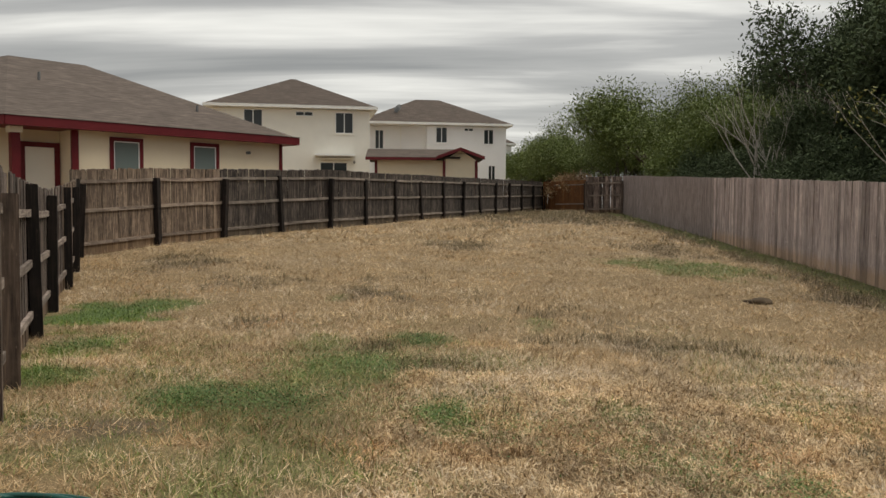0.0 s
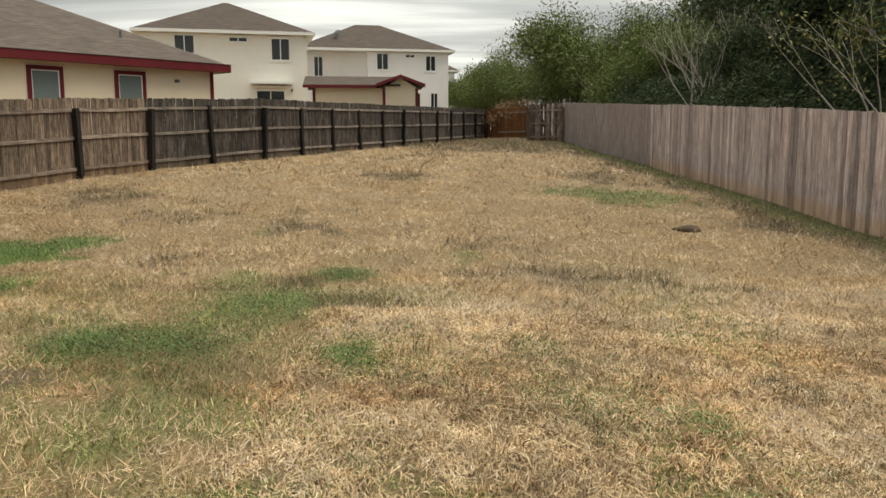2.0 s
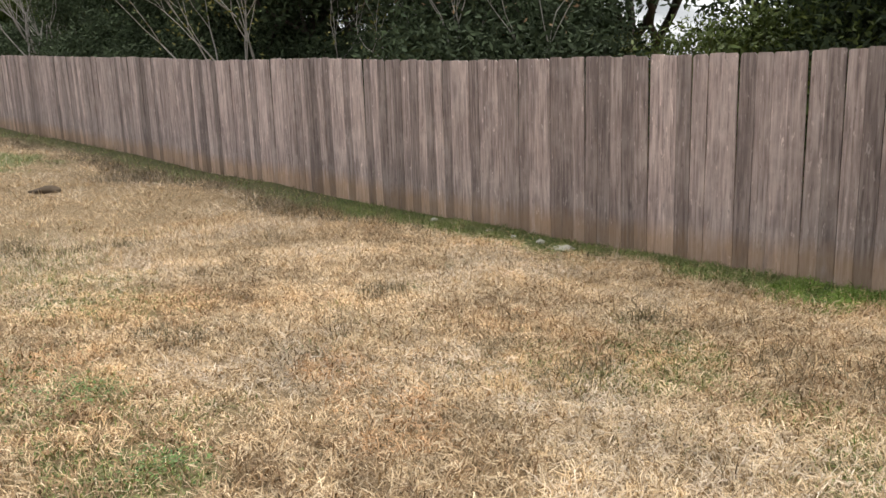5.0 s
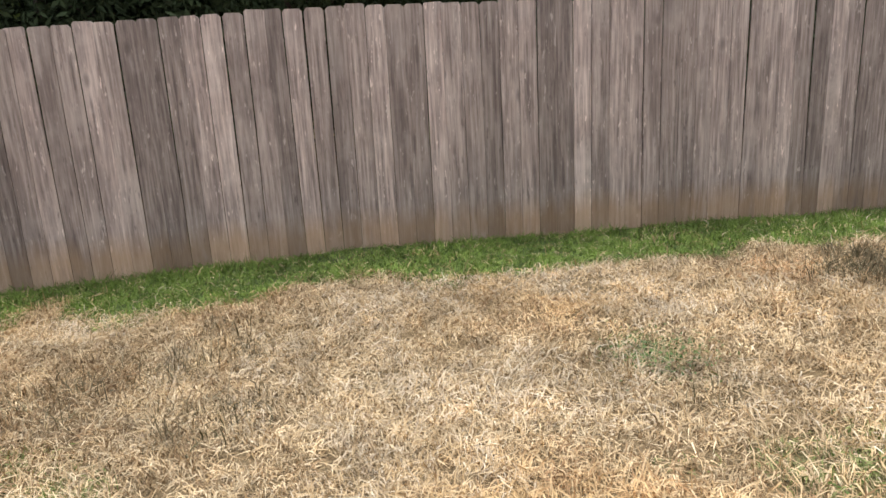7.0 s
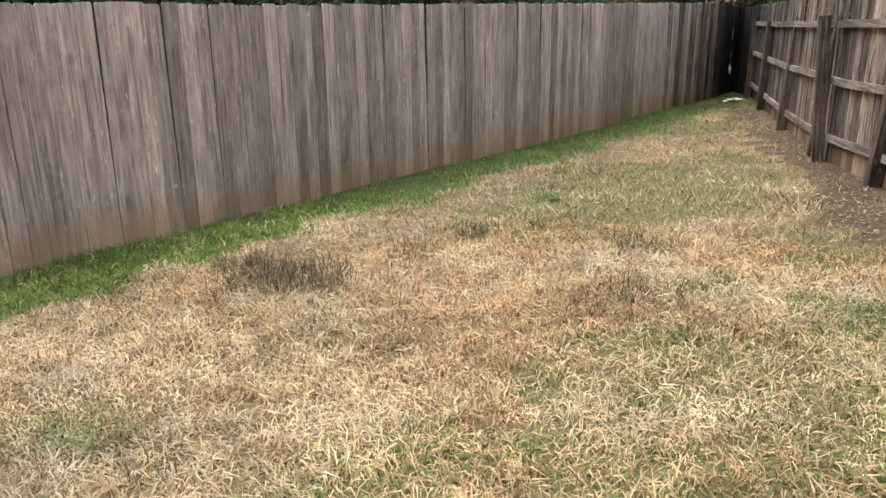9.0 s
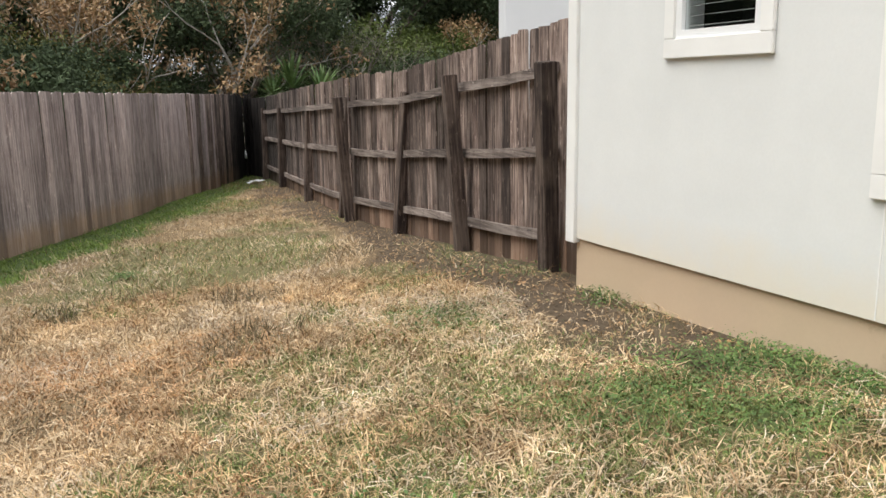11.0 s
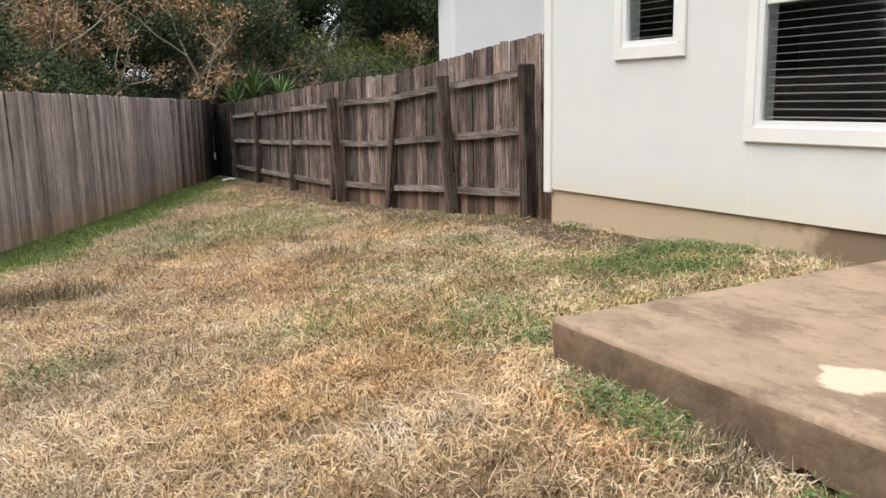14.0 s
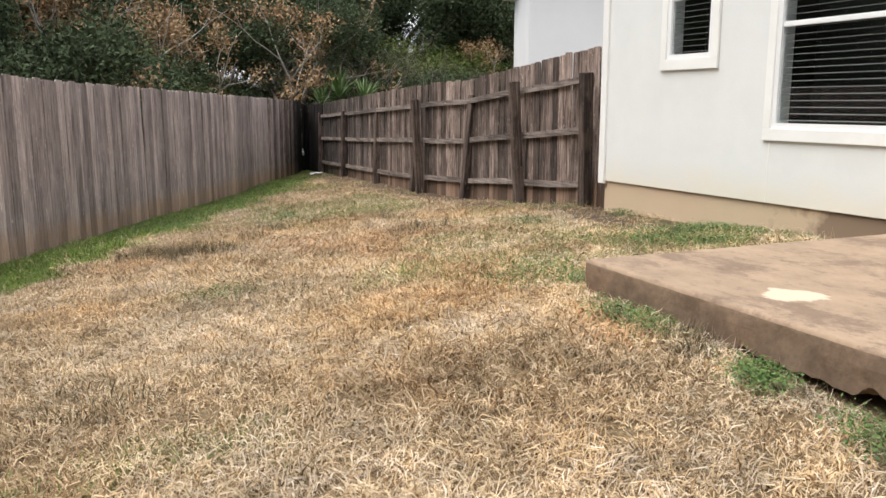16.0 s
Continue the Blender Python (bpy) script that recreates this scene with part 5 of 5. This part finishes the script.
def yucca(x, y, s, seed):
    r = np.random.RandomState(seed)
    n, verts = 90, []
    root = thing("yucca", pose(x, y, gz(x, y), 0, 0, seed * 40), "spiky green yucca with sword-shaped leaves", "plant", "yuccas")
    stem = bmesh.new()
    bmesh.ops.create_cone(stem, segments=8, radius1=0.12, radius2=0.09, depth=1.5 * s, cap_ends=True, matrix=pose(0, 0, 0.7 * s))
    part("trunk", stem, BARK, root)
    a = r.uniform(0, 2 * np.pi, n)
    e = r.uniform(-0.35, 1.4, n)
    ln = r.uniform(0.55, 0.85, n) * s
    out = np.stack([np.cos(a) * np.cos(e), np.sin(a) * np.cos(e), np.sin(e)], 1)
    sd = np.stack([-np.sin(a), np.cos(a), 0 * a], 1) * 0.022 * s
    c = np.array([0, 0, 1.42 * s])
    mid_p = c + out * ln[:, None] * 0.55
    tip = c + out * ln[:, None] + np.array([0, 0, -0.12]) * ln[:, None]
    v = np.stack([c + out * 0.03 - sd * 0.6, c + out * 0.03 + sd * 0.6, mid_p - sd, mid_p + sd, tip], 1)
    part("leaves", tri_cloud("leaves", v, None, LEAF_YUCCA), None, root)


yucca(6.35, -19.3, 1.35, 1)
yucca(5.6, -19.0, 1.25, 2)
yucca(6.9, -19.6, 1.2, 3)


# ---- small things in the yard ----
def hose():
    pts = []
    rnd = random.Random(8)
    for k in range(150):
        a = k / 24 * 2 * math.pi
        r = (0.47 if k < 26 else 0.385) + 0.022 * math.sin(k * 0.13) + 0.02 * math.sin(k * 0.41 + 1) - (0.1 if k > 128 else 0.0)
        x, y = -1.85 + 0.05 * math.sin(k * 0.09) + r * math.cos(a), 2.88 + 0.05 * math.cos(k * 0.07) + r * 0.95 * math.sin(a)
        pts.append((x, y, gz(x, y) + 0.03 + 0.0004 * k + 0.015 * math.sin(k * 0.33)))
    cu = bpy.data.curves.new("garden_hose", "CURVE")
    cu.dimensions, cu.bevel_depth, cu.bevel_resolution = "3D", 0.0115, 3
    sp = cu.splines.new("NURBS")
    sp.points.add(len(pts) - 1)
    for p, c in zip(sp.points, pts):
        p.co = (*c, 1)
    sp.use_endpoint_u = True
    cu.materials.append(HOSE)
    tagged(new("garden_hose", cu), "coiled teal green rubber garden hose on the grass", "hose")


hose()


def lump(name, x, y, rx, ry, h, material, label, category, seed, sink=0.02):
    bm = bmesh.new()
    bmesh.ops.create_icosphere(bm, subdivisions=3, radius=1)
    for v in bm.verts:
        k = 1 + 0.35 * noise.noise(v.co * 1.7 + Vector((seed, 0, 0))) + 0.15 * noise.noise(v.co * 5 + Vector((0, seed, 0)))
        v.co = Vector((v.co.x * rx * k, v.co.y * ry * k, v.co.z * h * k))
    ob = new(name, bm_mesh(name, bm, material, True))
    ob.location = (x, y, gz(x, y) - sink)
    return tagged(ob, label, category)


lump("soil_mound", 4.3, 12.5, 0.24, 0.17, 0.09, MUD, "small mound of dark turned soil in the lawn", "mound", 3)
for k, (x, y, r) in enumerate([(6.62, 5.1, 0.13), (6.72, 5.45, 0.05), (6.75, 6.2, 0.06), (6.78, 6.5, 0.04), (6.8, 7.1, 0.05), (6.7, 5.8, 0.035)]):
    lump("flat_stone", x, y, r, r * 0.8, 0.028, STONE, "pale flat stone at the foot of the fence", "stone", k, 0.0)


def litter(x, y, s, seed, h=0.03):
    rnd = random.Random(seed)
    bm = bmesh.new()
    bmesh.ops.create_grid(bm, x_segments=6, y_segments=5, size=s)
    for v in bm.verts:
        v.co.z = h * rnd.uniform(0, 1)
        v.co.x *= 1.3
    bmesh.ops.solidify(bm, geom=bm.faces[:], thickness=0.002)
    ob = new("litter", bm_mesh("litter", bm, PAPER))
    ob.matrix_world = pose(x, y, gz(x, y) + 0.03, 0, 0, seed * 50)
    tagged(ob, "crumpled white plastic scrap on bare soil", "litter")


litter(6.3, -15.6, 0.11, 1)
litter(6.35, -15.2, 0.05, 2)
bm_b = bmesh.new()
bmesh.ops.create_cone(bm_b, segments=14, radius1=0.035, radius2=0.035, depth=0.16, cap_ends=True, matrix=pose(0, 0, 0.08))
bmesh.ops.create_cone(bm_b, segments=14, radius1=0.035, radius2=0.014, depth=0.06, cap_ends=True, matrix=pose(0, 0, 0.19))
bmesh.ops.create_cone(bm_b, segments=14, radius1=0.016, radius2=0.016, depth=0.03, cap_ends=True, matrix=pose(0, 0, 0.235))
bottle = new("bottle", bm_mesh("bottle", bm_b, PAPER, True))
bottle.matrix_world = pose(6.955, -17.1, gz(6.9, -17.1) + 0.42, 0, 3, 0)
bottle.scale = (0.75, 0.75, 0.75)
tagged(bottle, "white plastic bottle lodged against the fence boards in the corner", "bottle")


# ---- grass: blades too many to count ----
def blades(name, label, material, x, y, length, width, lean, seed, bent=True):
    r = np.random.RandomState(seed)
    n = len(x)
    z = ground_z(x, y) + (vnoise(x, y, 0.6, 31) - 0.5) * 0.035 + (vnoise(x, y, 2.2, 32) - 0.5) * 0.05 - 0.006
    a = r.uniform(0, 2 * np.pi, n)
    t = np.clip(r.normal(lean, 0.38, n), 0.05, 1.5)
    ln = length * r.uniform(0.5, 1.5, n)
    w = width * r.uniform(0.6, 1.35, n) / 2
    d1 = np.stack([np.cos(a) * np.sin(t * 0.62), np.sin(a) * np.sin(t * 0.62), np.cos(t * 0.62)], 1)
    t2 = np.clip(t * 1.3 + r.normal(0.35, 0.25, n), 0, 2.0)
    a2 = a + r.normal(0, 0.75, n)
    d2 = np.stack([np.cos(a2) * np.sin(t2), np.sin(a2) * np.sin(t2), np.cos(t2)], 1)
    q = a + r.uniform(0.6, 2.5, n)
    sd = np.stack([np.cos(q), np.sin(q), 0.5 * np.sin(q * 3)], 1) * w[:, None]
    p = np.stack([x, y, z], 1)
    m = p + d1 * (ln * 0.45)[:, None]
    e = m + d2 * (ln * 0.6)[:, None]
    e[:, 2] = np.maximum(e[:, 2], z + 0.004)
    v = np.stack([p, m - sd, e, m + sd], 1) if bent else np.stack([p - sd, p + sd, e], 1)
    return tagged(new(name, tri_cloud(name, v, None, material)), label, "grass", kind="stuff")


def on_patio(x, y):
    u, v = (x - 1.76) * -0.431 + (y + 0.452) * 0.902, (x - 1.76) * -0.902 + (y + 0.452) * -0.431
    return (u > -0.02) & (u < 3.25) & (v > -0.02) & (v < 2.6)


def sow(count, x0, x1, y0, y1, seed, clump=0.05, per=6):
    r = np.random.RandomState(seed)
    k = count // per
    cx, cy = r.uniform(x0, x1, k), r.uniform(y0, y1, k)
    x = np.repeat(cx, per) + r.normal(0, clump, k * per)
    y = np.repeat(cy, per) + r.normal(0, clump, k * per)
    left = np.interp(y, LEFT_Y, LEFT_X)
    ok = (x < 6.98) & (x > left + 0.03) & ~on_patio(x, y)
    x, y = x[ok], y[ok]
    g, d, b = cover(x, y)
    pick = r.uniform(0, 1, len(x))
    bare = r.uniform(0, 1, len(x)) < b * 1.07
    green = (pick < g) & ~bare
    dead = (pick >= g) & (pick < g + d * 0.75) & ~bare
    dry = ~green & ~dead & ~bare
    rust = dry & (r.uniform(0, 1, len(x)) < 0.8 * blots(x, y, RUST_PATCHES, 9))
    dry &= ~rust
    tone = np.repeat(r.uniform(0, 1, k), per)[ok] + 0.9 * (vnoise(x, y, 0.8, 61) - 0.5) + 0.5 * (vnoise(x, y, 0.22, 62) - 0.5)
    thin = vnoise(x, y, 0.11, 63) + 0.35 * r.uniform(0, 1, len(x)) < np.where(y > 7, 0.3, 0.41)
    return x, y, green & ~(thin & (pick > 0.5)), dead, dry & ~thin, rust & ~thin, tone


for tag, (count, box_, ln, w, bent, seed) in {"near": (760000, (-0.6, 7.0, -5.0, 7.0), 0.085, 0.0049, True, 1), "side": (230000, (-4.6, -0.6, 2.0, 9.0), 0.075, 0.0052, False, 5), "front": (120000, (-0.6, 7.0, 7.0, 9.0), 0.08, 0.006, False, 6), "mid": (220000, (-8.5, 7.0, 9.0, 21.0), 0.09, 0.009, False, 2),
                                              "back": (190000, (0.8, 7.0, -17.7, -5.0), 0.075, 0.008, False, 3), "far": (110000, (-7.8, 7.0, 21.0, 50.0), 0.13, 0.018, False, 4)}.items():
    x, y, green, dead, dry, rust, tone = sow(count, *box_, seed, 0.024 if bent else 0.05, 9 if bent else 8)
    low_tone, high_tone = (0.02, 0.78) if tag in ("mid", "far", "front") else (0.2, 0.98)
    tall = 0.45 + 0.7 * vnoise(x, y, 0.16, 41) + 0.6 * vnoise(x, y, 0.7, 42)
    for j, (mat, low, high, name, label) in enumerate(((RUST, -9, low_tone, "brown_grass", "brown dead clumps in the dry lawn"), (DRY, low_tone, high_tone, "dry_grass", "matted dry straw-coloured lawn grass"), (PALE, high_tone, 9, "bleached_grass", "bleached pale straw clumps in the dry lawn"))):
        k = dry & (tone >= low) & (tone < high)
        blades(name, label, mat, x[k], y[k], ln * tall[k], w, 1.2, seed * 10 + 4 + j, bent)
    blades("orange_grass", "orange-tan dead patches in the dry lawn", ORANGE, x[rust], y[rust], ln * tall[rust], w, 1.2, seed * 10 + 8, bent)
    lush = green & (x > 5.6) & (y < 3.0) | green & (x < -3.4) & (y < 11)
    green &= ~lush
    blades("fresh_grass", "fresh bright green grass along the fence", LUSH, x[lush], y[lush], ln * 0.62 * tall[lush], w * 1.1, 0.85, seed * 10 + 9, bent)
    blades("green_grass", "short green grass patches in the lawn", GREEN, x[green], y[green], ln * 0.62 * tall[green], w * 1.1, 0.85, seed * 10 + 1, bent)
    # by the right fence these dark blades fill the painted shade strip
    blades("dead_weeds", "dark dead weeds standing in the lawn, and painted shade along the right fence", DEAD, x[dead], y[dead], ln * 1.15 * tall[dead], w, 0.6, seed * 10 + 2, bent)


def edge_stalks():
    """Pale dead stalks and grass that lean against the front of the patio slab."""
    r = np.random.RandomState(63)
    u, out = r.uniform(0.1, 2.9, 5200), np.abs(r.normal(0.02, 0.09, 5200)) + 0.015
    ok = vnoise(u, out, 0.22, 64) > 0.4
    u, out = u[ok], out[ok]
    x, y = 1.76 - 0.431 * u + 0.902 * out, -0.452 + 0.902 * u + 0.431 * out
    half = r.uniform(0, 1, len(x)) < 0.6
    blades("dead_stalks", "pale dead stalks at the foot of the patio slab", PALE, x[half], y[half], 0.075, 0.003, 1.05, 65)
    blades("dead_weeds", "dark dead weeds at the foot of the patio slab", DEAD, x[~half], y[~half], 0.07, 0.0034, 1.0, 66)


edge_stalks()


def broad_weeds():
    """Low broad-leaved weeds by the patio, the house wall and in the green patches."""
    r = np.random.RandomState(77)
    spots = [(0.4, -2.75, 0.45, 0.25, 900), (-0.1, -2.3, 0.3, 0.25, 500), (0.45, -2.3, 0.75, 0.36, 900), (0.05, -2.35, 0.3, 0.22, 500), (1.2, -2.4, 0.5, 0.4, 300), (1.78, -0.75, 0.12, 0.2, 130), (1.68, 0.0, 0.15, 0.24, 230), (1.55, 0.28, 0.13, 0.2, 200), (1.2, 0.9, 0.12, 0.16, 120), (2.1, -1.2, 0.5, 0.6, 260), (1.5, 0.0, 0.1, 0.35, 90), (-4.6, 10.2, 0.6, 1.2, 900), (-3.8, 7.7, 0.3, 0.5, 500), (-1.1, 7.0, 0.6, 0.8, 1600), (-1.5, 5.6, 0.5, 0.5, 1300), (-2.0, 5.5, 0.25, 0.4, 800), (-0.2, 5.4, 0.2, 0.35, 450), (-0.6, 8.6, 0.35, 0.4, 400), (0.3, 5.2, 0.6, 0.6, 260), (1.25, 0.95, 0.1, 0.14, 200), (1.03, 1.45, 0.1, 0.2, 160), (1.6, 3.1, 0.16, 0.16, 60), (1.7, 4.2, 0.2, 0.25, 110), (1.3, 4.6, 0.5, 0.8, 260), (1.95, -3.8, 0.4, 0.4, 300),
             (0.95, -4.0, 0.12, 0.2, 120), (4.1, -1.2, 0.25, 0.2, 160), (4.75, -5.9, 0.1, 0.1, 90), (0.05, -2.55, 0.1, 0.08, 60), (-3.4, 6.1, 0.3, 0.3, 160), (1.5, -4.9, 0.4, 0.3, 120)]
    xs, ys = [], []
    for x, y, sx, sy, n in spots:
        n = int(n * 6)
        xs.append(r.normal(x, sx * 0.6, n))
        ys.append(r.normal(y, sy * 0.6, n))
    x, y = np.concatenate(xs), np.concatenate(ys)
    ok = ~on_patio(x, y)
    x, y = x[ok], y[ok]
    n = len(x)
    z = ground_z(x, y) + r.uniform(0.015, 0.075, n)
    c = np.stack([x, y, z], 1)
    ax = np.stack([r.normal(0, 1, n), r.normal(0, 1, n), r.normal(0.2, 0.35, n)], 1)
    ax /= np.linalg.norm(ax, axis=1)[:, None]
    bx = np.cross(ax, np.array([0, 0, 1.0]) + r.normal(0, 0.3, (n, 3)))
    bx /= np.linalg.norm(bx, axis=1)[:, None]
    s = r.uniform(0.004, 0.012, (n, 1))
    v = np.stack([c - ax * s, c + bx * s * 0.5, c + ax * s, c - bx * s * 0.5], 1)
    tagged(new("broad_weeds", tri_cloud("broad_weeds", v, None, WEED)), "low broad-leaved green weeds in the grass", "weeds", kind="stuff")


broad_weeds()


def leaf_litter():
    """Small dead leaves and crumbs of soil on the bare strip by the fence and the house."""
    r = np.random.RandomState(91)
    n = 9000
    y = r.uniform(-17.2, -1.9, n)
    x = np.interp(y, LEFT_Y, LEFT_X) + r.uniform(0.04, 1.1, n)
    ok = (cover(x, y)[2] > 0.3) & ~on_patio(x, y) & (x < 6.95)
    x, y = x[ok], y[ok]
    n = len(x)
    z = ground_z(x, y) + (vnoise(x, y, 0.6, 31) - 0.5) * 0.035 + (vnoise(x, y, 2.2, 32) - 0.5) * 0.05 + 0.006
    c = np.stack([x, y, z], 1)
    a = r.uniform(0, 6.28, n)
    ax = np.stack([np.cos(a), np.sin(a), r.normal(0, 0.3, n)], 1)
    bx = np.stack([-np.sin(a), np.cos(a), r.normal(0, 0.3, n)], 1)
    s = r.uniform(0.005, 0.017, (n, 1))
    v = np.stack([c - ax * s, c + bx * s * 0.6, c + ax * s, c - bx * s * 0.6], 1)
    tagged(new("leaf_litter", tri_cloud("leaf_litter", v, None, RUST)), "small brown dead leaves on the bare soil", "leaf litter", kind="stuff")


leaf_litter()
